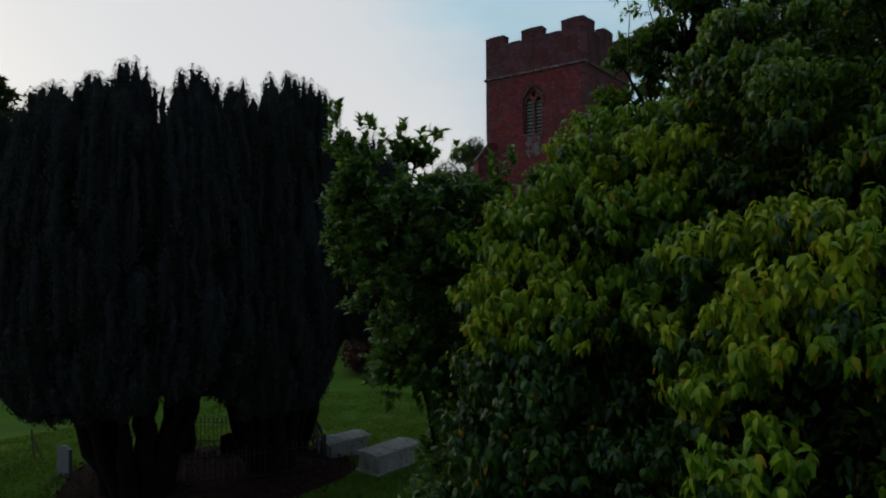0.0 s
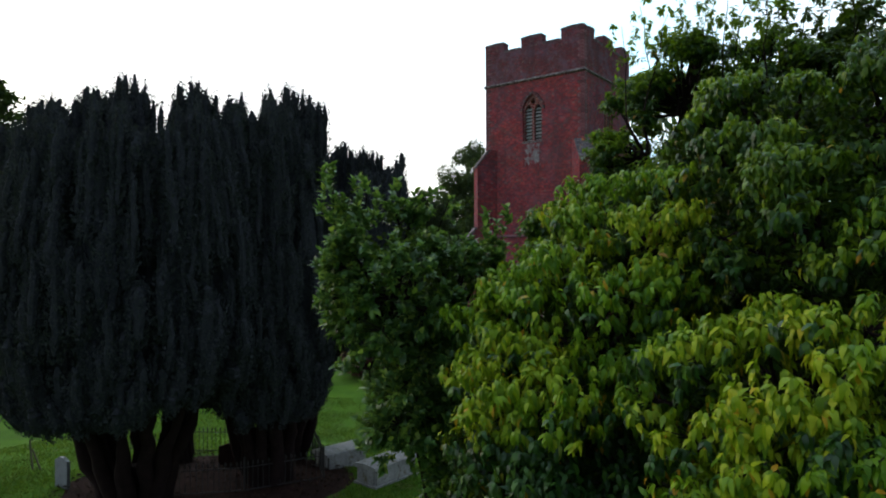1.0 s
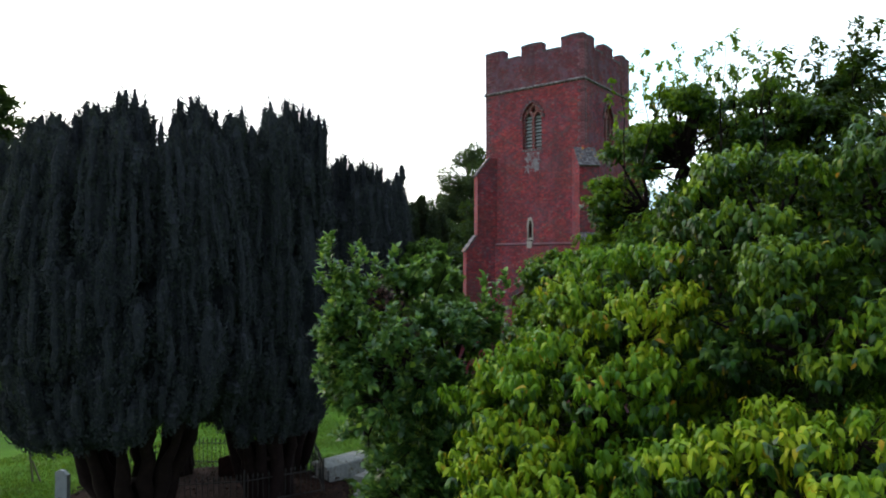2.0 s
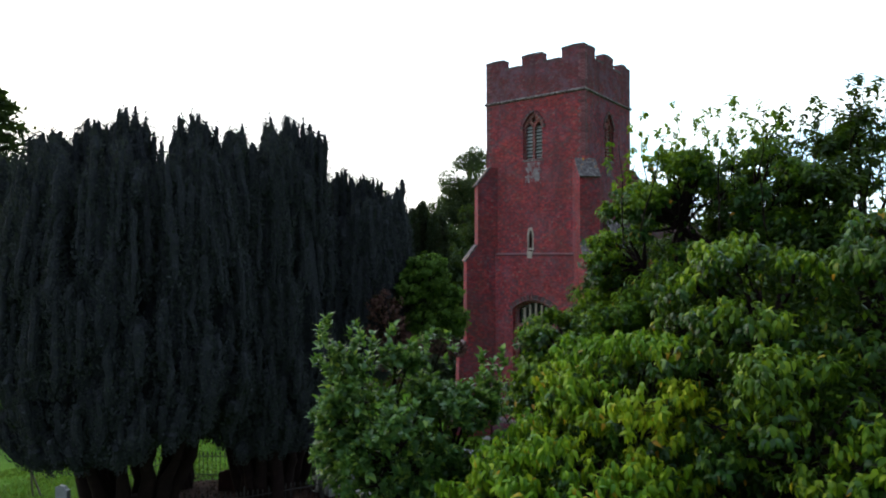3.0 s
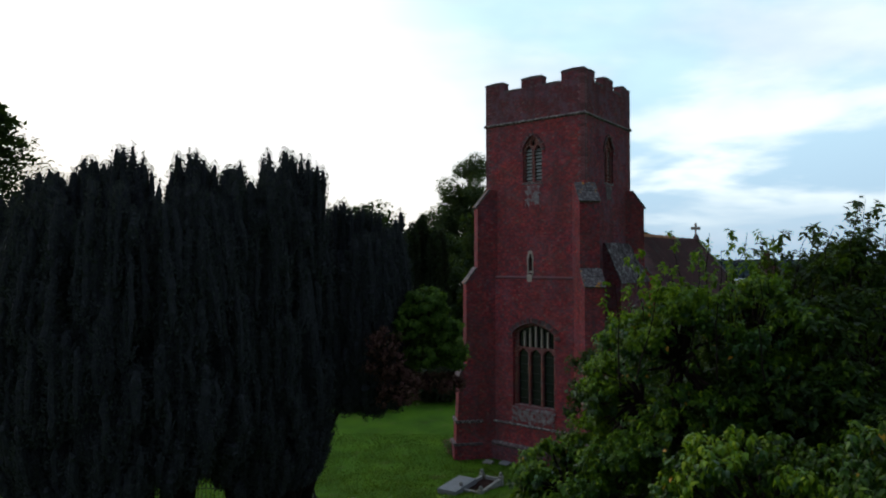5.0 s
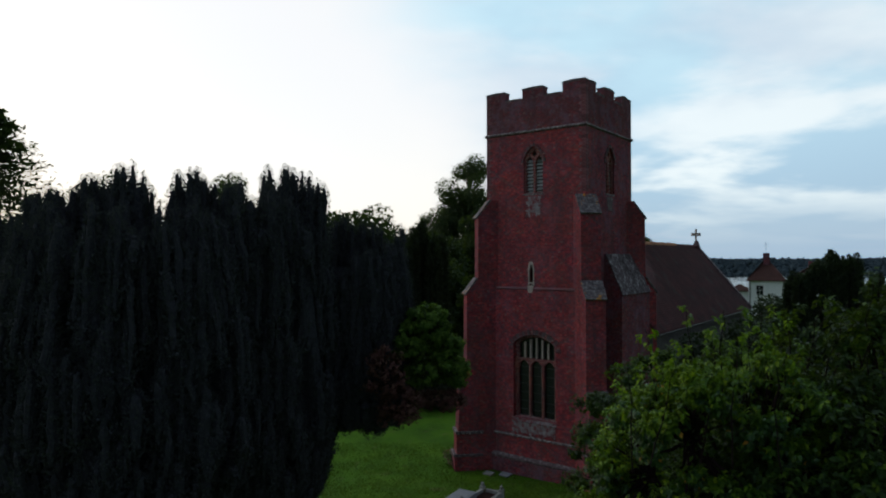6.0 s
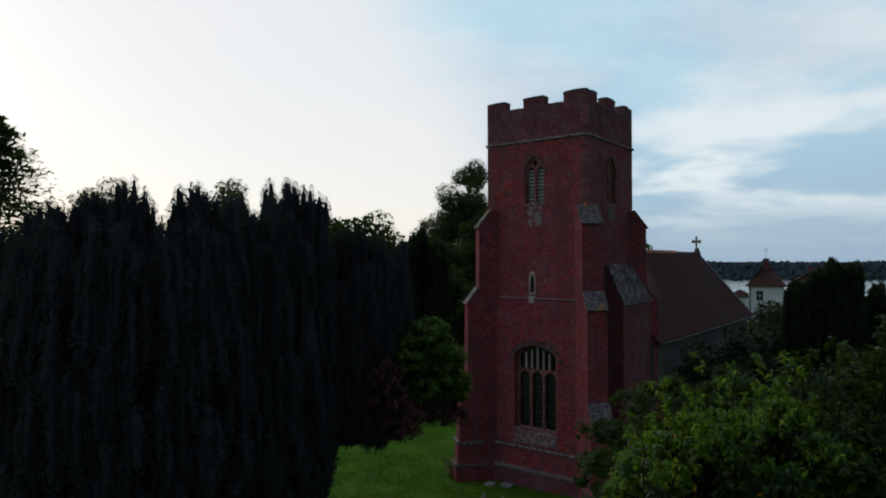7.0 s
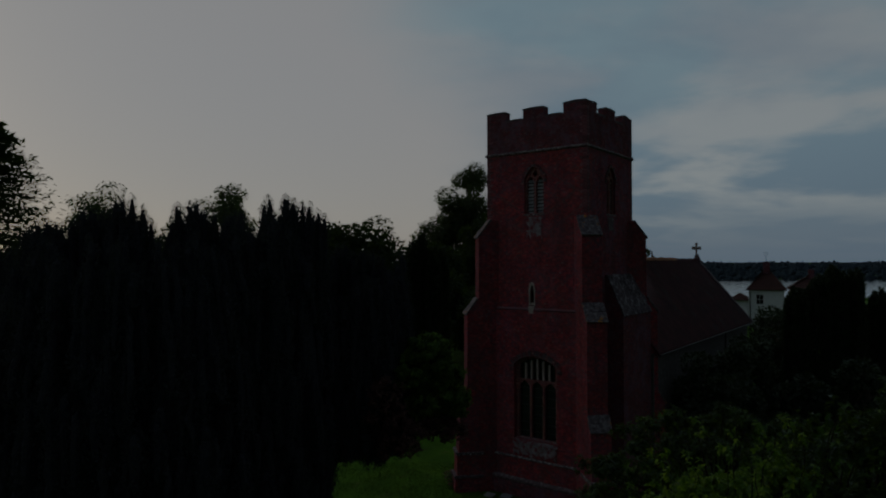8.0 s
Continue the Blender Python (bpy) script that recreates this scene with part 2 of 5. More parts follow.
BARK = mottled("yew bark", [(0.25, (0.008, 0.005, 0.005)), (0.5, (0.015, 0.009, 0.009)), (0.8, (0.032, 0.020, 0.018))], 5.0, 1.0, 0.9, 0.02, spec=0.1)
TWIG = mottled("twig bark", [(0.3, (0.06, 0.05, 0.035)), (0.7, (0.15, 0.12, 0.085))], 8.0, 0.9, 0.5)
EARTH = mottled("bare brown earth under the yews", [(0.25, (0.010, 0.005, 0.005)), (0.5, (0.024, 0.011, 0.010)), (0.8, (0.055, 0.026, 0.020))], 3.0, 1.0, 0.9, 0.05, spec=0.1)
WOOD = mottled("grey stake wood", [(0.3, (0.07, 0.06, 0.05)), (0.7, (0.14, 0.12, 0.10))], 9.0, 0.9, 0.4)
WATER, wtr, wp = material("estuary water")
wp.inputs["Base Color"].default_value = (0.10, 0.12, 0.13, 1)
wp.inputs["Roughness"].default_value = 0.12
bump(wtr, noise_at(wtr, coords(wtr), 0.6, 4.0), 0.15, 0.3, wp)
GLASS, gt, gp = material("leaded window glass")
gp.inputs["Base Color"].default_value = (0.012, 0.014, 0.017, 1)
gp.inputs["Roughness"].default_value = 0.25
bump(gt, noise_at(gt, coords(gt), 6.0), 0.3, 0.01, gp)

LAUREL = foliage("laurel leaves", [(0.0, (0.055, 0.15, 0.014)), (0.45, (0.13, 0.28, 0.014)), (0.9, (0.24, 0.40, 0.018)), (0.965, (0.36, 0.48, 0.022)), (0.99, (0.55, 0.28, 0.02))],
                 0.33, 0.42, patch=[(0.0, (0.14, 0.25, 0.010)), (0.5, (0.34, 0.45, 0.014)), (0.95, (0.58, 0.58, 0.028)), (0.99, (0.56, 0.32, 0.02))], patch_scale=1.1, spec=0.2)
LAUREL_MID = foliage("mid-green laurel leaves", [(0.0, (0.010, 0.034, 0.007)), (0.5, (0.025, 0.072, 0.008)), (0.9, (0.058, 0.12, 0.009)), (0.98, (0.15, 0.22, 0.018)), (0.993, (0.45, 0.24, 0.02))],
                     0.34, 0.36, patch=[(0.0, (0.050, 0.12, 0.008)), (0.6, (0.13, 0.24, 0.009)), (1.0, (0.32, 0.41, 0.015))], patch_scale=1.5, spec=0.2)
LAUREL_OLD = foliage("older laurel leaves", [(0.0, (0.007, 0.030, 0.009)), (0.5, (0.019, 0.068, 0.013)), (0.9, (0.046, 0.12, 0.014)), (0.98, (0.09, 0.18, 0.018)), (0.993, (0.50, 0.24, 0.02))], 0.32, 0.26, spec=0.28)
HOLM = foliage("holm oak leaves", [(0.0, (0.024, 0.068, 0.010)), (0.5, (0.055, 0.135, 0.012)), (0.9, (0.12, 0.23, 0.012)), (1.0, (0.25, 0.34, 0.014))],
               0.40, 0.45, patch=[(0.0, (0.050, 0.12, 0.006)), (0.6, (0.12, 0.22, 0.008)), (1.0, (0.28, 0.38, 0.010))], patch_scale=0.6, spec=0.18)
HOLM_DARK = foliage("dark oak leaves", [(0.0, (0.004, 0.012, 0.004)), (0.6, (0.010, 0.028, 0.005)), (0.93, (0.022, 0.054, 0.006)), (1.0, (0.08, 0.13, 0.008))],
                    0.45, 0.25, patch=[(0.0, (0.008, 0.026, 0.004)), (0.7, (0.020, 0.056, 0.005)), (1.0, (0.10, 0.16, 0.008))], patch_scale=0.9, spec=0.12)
BAY = foliage("glossy evergreen leaves", [(0.0, (0.032, 0.088, 0.034)), (0.5, (0.068, 0.165, 0.050)), (0.85, (0.14, 0.27, 0.060)), (1.0, (0.30, 0.42, 0.07))], 0.27, 0.42, spec=0.38)
YEW = foliage("yew needles", [(0.0, (0.038, 0.039, 0.056)), (0.5, (0.048, 0.050, 0.069)), (1.0, (0.062, 0.065, 0.084))], 0.95, 0.06, patch=[(0.0, (0.034, 0.037, 0.047)), (0.5, (0.044, 0.048, 0.060)), (1.0, (0.058, 0.063, 0.072))], patch_scale=0.8, spec=0.05)
CYPRESS = foliage("cypress sprays", [(0.0, (0.010, 0.018, 0.012)), (0.6, (0.020, 0.034, 0.020)), (1.0, (0.038, 0.055, 0.028))], 0.7, 0.1, spec=0.3)
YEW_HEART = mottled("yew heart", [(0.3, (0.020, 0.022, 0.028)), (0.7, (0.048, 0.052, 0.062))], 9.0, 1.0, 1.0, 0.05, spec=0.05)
SHADOW = mottled("crown shade core", [(0.3, (0.006, 0.008, 0.006)), (0.7, (0.014, 0.016, 0.012))], 6.0, 1.0, 0.5)
FAR_HAZED = foliage("hazed far woods", [(0.0, (0.030, 0.044, 0.062)), (0.6, (0.033, 0.048, 0.066)), (1.0, (0.037, 0.053, 0.070))], 1.0, 0.0, spec=0.05)
FRESH = foliage("fresh green leaves", [(0.0, (0.034, 0.072, 0.020)), (0.5, (0.070, 0.145, 0.028)), (1.0, (0.15, 0.25, 0.036))], 0.6, 0.42, spec=0.1)
WOODLAND = foliage("woodland leaves", [(0.0, (0.010, 0.020, 0.012)), (0.5, (0.019, 0.035, 0.018)), (1.0, (0.038, 0.057, 0.026))], 0.8, 0.2, spec=0.1)
AUTUMN = foliage("russet leaves", [(0.0, (0.045, 0.016, 0.020)), (0.6, (0.105, 0.036, 0.042)), (1.0, (0.15, 0.078, 0.060))], 0.7, 0.08, spec=0.1)
BIRCH = foliage("birch leaves", [(0.0, (0.028, 0.045, 0.024)), (0.5, (0.05, 0.078, 0.038)), (1.0, (0.10, 0.12, 0.05))], 0.7, 0.3, spec=0.2)
FLOWER = foliage("small red flowers", [(0.0, (0.03, 0.06, 0.02)), (0.5, (0.06, 0.10, 0.03)), (0.62, (0.30, 0.04, 0.05)), (1.0, (0.45, 0.25, 0.24))], 0.6, 0.2)
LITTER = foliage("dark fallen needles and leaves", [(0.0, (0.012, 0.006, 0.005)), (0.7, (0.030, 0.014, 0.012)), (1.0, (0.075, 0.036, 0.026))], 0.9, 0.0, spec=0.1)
GRASSY = foliage("grass blades", [(0.0, (0.034, 0.085, 0.003)), (0.6, (0.074, 0.155, 0.005)), (1.0, (0.15, 0.21, 0.014))], 0.6, 0.3)

LAWN, lt, lp = material("lawn")
lo = coords(lt)
patchy = noise_at(lt, lo, 0.45, 5.0, 0.65)
blade = noise_at(lt, lo, 26.0, 4.0, 0.75)
lc = ramp(lt, math_node(lt, "ADD", math_node(lt, "MULTIPLY", patchy, 0.6), math_node(lt, "MULTIPLY", blade, 0.4)),
          [(0.3, (0.018, 0.048, 0.002)), (0.48, (0.046, 0.120, 0.003)), (0.65, (0.080, 0.165, 0.006)), (0.8, (0.17, 0.20, 0.022))])
wear = noise_at(lt, lo, 1.1, 4.0, 0.6)
lc = mix(lt, ramp(lt, wear, [(0.60, (0, 0, 0)), (0.72, (0.7, 0.7, 0.7))]), lc, (0.10, 0.085, 0.035))
lt.links.new(lc, lp.inputs["Base Color"])
lp.inputs["Roughness"].default_value = 0.95
lp.inputs["Specular IOR Level"].default_value = 0.15
bump(lt, blade, 0.9, 0.05, lp)


# ---------------------------------------------------------------- mesh helpers
def face_uv(me):
    """Metres along the wall and up it, from each face's own direction."""
    layer = me.uv_layers.new(name="UVMap")
    co = np.empty(len(me.vertices) * 3)
    me.vertices.foreach_get("co", co)
    co = co.reshape(-1, 3)
    out = np.empty((len(me.loops), 2))
    for poly in me.polygons:
        n = poly.normal
        idx = list(poly.loop_indices)
        pts = co[[me.loops[i].vertex_index for i in idx]]
        if abs(n.z) < 0.75:
            k = 1 / max(1e-6, math.hypot(n.x, n.y))
            tx, ty = -n.y * k, n.x * k
            out[idx, 0] = pts[:, 0] * tx + pts[:, 1] * ty
            out[idx, 1] = pts[:, 2]
        else:
            out[idx] = pts[:, :2]
    layer.data.foreach_set("uv", out.ravel())


def part(name, bm, mat, parent=None, label="", uv=False, smooth=False):
    """Links a bmesh as one mesh object, under a thing or a part."""
    me = bpy.data.meshes.new(name)
    bmesh.ops.recalc_face_normals(bm, faces=bm.faces)
    bm.to_mesh(me)
    bm.free()
    if uv:
        face_uv(me)
    if smooth:
        me.polygons.foreach_set("use_smooth", [True] * len(me.polygons))
    me.materials.append(mat)
    ob = new(name, me)
    ob.parent = parent
    if label:
        ob["label"] = label
    return ob


def thing(name, at, turn=0.0, label="", category="", group="", kind=""):
    """An Empty at a thing's base, which holds its parts."""
    e = new(name)
    e.matrix_world = pose(*at, 0, 0, turn)
    e.empty_display_size = 0.2
    return tagged(e, label, category, group, kind)


def add_box(bm, x0, x1, y0, y1, z0, z1, bev=0.0, m=None):
    r = bmesh.ops.create_cube(bm, size=1)
    vs = r["verts"]
    bmesh.ops.scale(bm, vec=(x1 - x0, y1 - y0, z1 - z0), verts=vs)
    bmesh.ops.translate(bm, vec=((x0 + x1) / 2, (y0 + y1) / 2, (z0 + z1) / 2), verts=vs)
    if m is not None:
        bmesh.ops.transform(bm, matrix=m, verts=vs)
    if bev:
        es = list({e for v in vs for e in v.link_edges})
        bmesh.ops.bevel(bm, geom=es, offset=bev, segments=2, affect="EDGES", profile=0.6)
    return bm


def box(x0, x1, y0, y1, z0, z1, bev=0.0, m=None):
    return add_box(bmesh.new(), x0, x1, y0, y1, z0, z1, bev, m)


def add_prism(bm, pts, depth, m=None, holes=()):
    """A flat outline in x and z, with holes, made y = 0 to depth thick."""
    edges, verts = [], []
    for loop in (pts, *holes):
        vs = [bm.verts.new((x, 0, z)) for x, z in loop]
        verts += vs
        edges += [bm.edges.new((a, b)) for a, b in zip(vs, vs[1:] + vs[:1])]
    faces = [g for g in bmesh.ops.triangle_fill(bm, use_beauty=True, edges=edges)["geom"] if isinstance(g, bmesh.types.BMFace)]
    ex = bmesh.ops.extrude_face_region(bm, geom=faces)["geom"]
    far = [g for g in ex if isinstance(g, bmesh.types.BMVert)]
    bmesh.ops.translate(bm, vec=(0, depth, 0), verts=far)
    if m is not None:
        bmesh.ops.transform(bm, matrix=m, verts=verts + far)
    return bm


def prism(pts, depth, m=None, holes=()):
    return add_prism(bmesh.new(), pts, depth, m, holes)


def arch(cx, z0, w, spring, apex, n=7, flat=1.0):
    """The outline of an opening with a pointed head; flat above 1 gives a low four-centred head."""
    h, left = w / 2, []
    for i in range(n + 1):
        a = i / n
        x = -h + h * a
        z = spring + (apex - spring) * (math.sin(a * math.pi / 2) ** (1 / flat) * 0.85 + a * 0.15)
        left.append((cx + x, z))
    right = [(2 * cx - x, z) for x, z in reversed(left[:-1])]
    return [(cx - h, z0), *left, *right, (cx + h, z0)]


def sheet_mesh(name, verts, faces, mat, smooth=False):
    """A mesh from arrays: verts n x 3, faces as a list of index arrays of equal width."""
    me = bpy.data.meshes.new(name)
    loops = np.concatenate([f.ravel() for f in faces]).astype(np.int32)
    counts = np.concatenate([np.full(len(f), f.shape[1]) for f in faces])
    starts = np.concatenate([[0], np.cumsum(counts)[:-1]]).astype(np.int32)
    me.vertices.add(len(verts))
    me.vertices.foreach_set("co", np.asarray(verts, dtype=np.float32).ravel())
    me.loops.add(len(loops))
    me.loops.foreach_set("vertex_index", loops)
    me.polygons.add(len(counts))
    me.polygons.foreach_set("loop_start", starts)
    if smooth:
        me.polygons.foreach_set("use_smooth", np.ones(len(counts), dtype=bool))
    me.update(calc_edges=True)
    me.validate()
    me.materials.append(mat)
    return me


def unit(v):
    return v / np.maximum(np.linalg.norm(v, axis=1, keepdims=True), 1e-9)


LEAF_FULL = (np.array([(0, 0, 0), (0.26, -0.95, 0.10), (0.28, 0, 0.0), (0.26, 0.95, 0.10), (0.60, -0.78, 0.03), (0.62, 0, -0.07), (0.60, 0.78, 0.03), (1, 0, -0.28)]),
             [np.array([(0, 1, 2), (0, 2, 3), (4, 7, 5), (5, 7, 6)]), np.array([(1, 4, 5, 2), (2, 5, 6, 3)])])
LEAF_PLAIN = (np.array([(0, 0, 0), (0.45, -1, 0.08), (0.5, 0, -0.08), (0.45, 1, 0.08), (1, 0, -0.2)]),
              [np.array([(0, 1, 2), (0, 2, 3), (1, 4, 2), (2, 4, 3)])])
LEAF_OVATE = (np.array([(0, 0, 0), (0.28, -0.92, 0.09), (0.28, 0.92, 0.09), (0.64, -0.66, 0.0), (0.64, 0.66, 0.0), (1, 0, -0.24)]), [np.array([(0, 1, 2), (3, 5, 4)]), np.array([(1, 3, 4, 2)])])
LEAF_FLAT = (np.array([(0, 0, 0), (0.45, -1, 0.05), (0.45, 1, 0.05), (1, 0, -0.1)]), [np.array([(0, 1, 3), (0, 3, 2)])])


def leaf_mesh(name, base, way, up, length, width, mat, shape=LEAF_PLAIN):
    """Many leaves in one mesh: base points, directions, upper sides, lengths and half widths."""
    t, fs = shape
    way = unit(way)
    side = unit(np.cross(up, way))
    nrm = np.cross(way, side)
    L, Wd = length[:, None, None], width[:, None, None]
    v = base[:, None, :] + way[:, None, :] * (t[None, :, 0:1] * L) + side[:, None, :] * (t[None, :, 1:2] * Wd) + nrm[:, None, :] * (t[None, :, 2:3] * L)
    off = (np.arange(len(base)) * len(t))[:, None, None]
    return sheet_mesh(name, v.reshape(-1, 3), [(f[None] + off).reshape(-1, f.shape[1]) for f in fs], mat, len(t) > 5)


def limb(bm, pts, radii, sides=7):
    """A tapered round limb through points."""
    rings = []
    for i, p in enumerate(pts):
        a = Vector(pts[max(i - 1, 0)])
        b = Vector(pts[min(i + 1, len(pts) - 1)])
        d = (b - a).normalized()
        s = d.orthogonal().normalized()
        u = d.cross(s)
        rings.append([bm.verts.new(Vector(p) + (s * math.cos(k * 2 * math.pi / sides) + u * math.sin(k * 2 * math.pi / sides)) * radii[i]) for k in range(sides)])
    for r0, r1 in zip(rings, rings[1:]):
        for k in range(sides):
            bm.faces.new((r0[k], r0[(k + 1) % sides], r1[(k + 1) % sides], r1[k]))
    bm.faces.new(rings[-1])
    bm.faces.new(list(reversed(rings[0])))


def bend(a, b, rng, wob=0.12, n=5):
    a, b = Vector(a), Vector(b)
    L = (b - a).length
    out = []
    for i in range(n + 1):
        f = i / n
        j = Vector((rng.uniform(-1, 1), rng.uniform(-1, 1), rng.uniform(-1, 1))) * (wob * L * f * (1 - f) * 1.6)
        out.append(a.lerp(b, f) + j + Vector((0, 0, 0.10 * L * f * (1 - f))))
    return out


def ground_z(x, y):
    """The height of the ground: a churchyard that falls to the tower, then a valley with the estuary and a far rise."""
    k = min(1.0, max(0.0, (y - 20.0) / 11.5))
    z = 1.2 * (1 - k * k * (3 - 2 * k))
    z += 0.05 * noise.noise((x * 0.3, y * 0.3, 3.1)) if abs(x) < 80 and abs(y) < 120 else 0
    k = min(1.0, max(0.0, (y - 55.0) / 35.0))
    z += 1.6 * k * k * (3 - 2 * k)
    k = min(1.0, max(0.0, (y - 125.0) / 480.0))
    z -= 31.0 * k * k * (3 - 2 * k)
    k = min(1.0, max(0.0, (y - 1080.0) / 420.0))
    z += 22.0 * k * k * (3 - 2 * k)
    return z


# ---------------------------------------------------------------- ground and water
def axis_steps(lo, hi, fine_lo, fine_hi, step, grow=1.22):
    a = list(np.arange(fine_lo, fine_hi + step / 2, step))
    s, v = step, a[-1]
    while v < hi:
        s *= grow
        v += s
        a.append(min(v, hi))
    s, v = step, a[0]
    while v > lo:
        s *= grow
        v -= s
        a.insert(0, max(v, lo))
    return np.array(a)


gx = axis_steps(-3600, 3600, -26, 30, 0.8)
gy = axis_steps(-1200, 4200, -6, 60, 0.8, 1.12)
gv = np.array([(x, y, ground_z(x, y)) for y in gy for x in gx])
ii, jj = np.meshgrid(np.arange(len(gx) - 1), np.arange(len(gy) - 1))
k0 = (jj * len(gx) + ii).ravel()
ground = new("ground", sheet_mesh("ground", gv, [np.stack([k0, k0 + 1, k0 + 1 + len(gx), k0 + len(gx)], 1)], LAWN, True))
tagged(ground, "mown green churchyard lawn falling gently towards the church", "ground", kind="structure")
water = part("water", box(-3500, 3500, 380, 1400, -27.0, -25.0), WATER)
tagged(water, "pale grey estuary water beyond the village", "water", kind="structure")

# ---------------------------------------------------------------- church tower
TURN_CHURCH = -37.03
tower = thing("church_tower", (5.80, 32.92, 0.0), TURN_CHURCH, "tall red brick church tower with battlements and diagonal buttresses", "church tower")
TH = 0.5


def side_matrix(side, hw):
    return pose(0, 0, 0, 0, 0, 90 * side) @ pose(0, -hw, 0)


def tower_wall(side, hw, z0, z1, holes=(), top=None, th=TH, mat=None, name="wall", label=""):
    w = hw if side % 2 == 0 else hw - th
    pts = [(-w, z0), (w, z0), *(top or [(w, z1), (-w, z1)])]
    return part(name, prism(pts, th, side_matrix(side, hw), holes), mat or BRICK, tower, label, uv=True)


BEL = arch(-0.03, 13.85, 1.06, 15.55, 16.12)
BIG = arch(0.03, 2.85, 2.35, 6.42, 6.95, flat=1.5)
SLIT = arch(-0.17, 9.02, 0.30, 10.05, 10.40)
LOW, UPP = 2.84, 2.75
tower_wall(0, LOW, -0.3, 9.1, [BIG])
for s in (1, 2, 3):
    tower_wall(s, LOW, -0.3, 9.1, mat=BRICK_SHADED if s == 1 else None)
tower_wall(0, UPP, 9.1, 16.85, [BEL, [(x, z + 0.12) for x, z in SLIT]])
tower_wall(1, UPP, 9.1, 16.85, [BEL], mat=BRICK_SHADED)
tower_wall(2, UPP, 9.1, 16.85)
tower_wall(3, UPP, 9.1, 16.85)
# battlements
CREN, MER = 18.48, 18.93
for s in range(4):
    w = UPP if s % 2 == 0 else UPP - 0.4
    top = [(w, MER), (1.55, MER), (1.55, CREN), (0.54, CREN), (0.54, MER), (-0.64, MER), (-0.64, CREN), (-1.63, CREN), (-1.63, MER), (-w, MER)]
    tower_wall(s, UPP, 16.95, MER, top=top, th=0.4, mat=BRICK_DARK, name="parapet")
    for x0, x1, z in ((-UPP - 0.02, -1.61, MER), (-0.66, 0.56, MER), (1.53, UPP + 0.02, MER), (-1.605, -0.665, CREN - 0.002), (0.565, 1.525, CREN - 0.002)):
        if s % 2 and abs(x0) > 2.5:
            x0 = -UPP + 0.46
        if s % 2 and abs(x1) > 2.5:
            x1 = UPP - 0.46
        m = side_matrix(s, UPP)
        part("coping_stone", prism([(x0, z + 0.003), (x1, z + 0.003), (x1 + 0.004, z + 0.06), (x1 - 0.05, z + 0.105), (x1 * 0.5 + x0 * 0.5, z + 0.125 + 0.015 * math.sin(x0 * 9 + s)), (x0 + 0.05, z + 0.10), (x0 - 0.004, z + 0.05)], 0.44, m @ pose(0, -0.02, 0)), COPING, tower, "dark lichened coping stone")
part("roof_deck", box(-2.3, 2.3, -2.3, 2.3, 16.9, 17.1), LEAD, tower, "grey lead roof deck")


def ring(name, hw, z0, z1, mat, label, proud):
    """A moulding round the four sides, butted at the corners, its top sloped back."""
    for s in range(4):
        w = hw + proud if s % 2 == 0 else hw - 0.002
        prof = [(-hw - proud, z0 + (z1 - z0) * 0.3), (-hw - proud, z0 + (z1 - z0) * 0.6), (-hw + 0.02, z1), (-hw + 0.02, z0)]
        m = pose(0, 0, 0, 0, 0, 90 * s) @ Matrix(((0, 1, 0, -w), (1, 0, 0, 0), (0, 0, 1, 0), (0, 0, 0, 1)))
        part(name, prism(prof, 2 * w, m), mat, tower, label)


ring("string_course", UPP, 16.80, 16.98, WORN, "worn grey stone string course", 0.08)
ring("string_course", LOW, 1.84, 2.0, WORN, "worn grey stone string course", 0.08)
ring("offset_course", UPP, 9.09, 9.26, BRICK_DARK, "sloped brick offset course", 0.092)
ring("plinth_course", LOW + 0.1, 0.70, 0.98, COPING, "dark sloped plinth course", 0.06)
for s in range(4):
    w = LOW + 0.12 if s % 2 == 0 else LOW - 0.01
    part("plinth", box(-w, w, -LOW - 0.12, -LOW + 0.05, -0.3, 0.72, 0.0, pose(0, 0, 0, 0, 0, 90 * s)), BRICK_DARK, tower, "weathered brick plinth", uv=True)

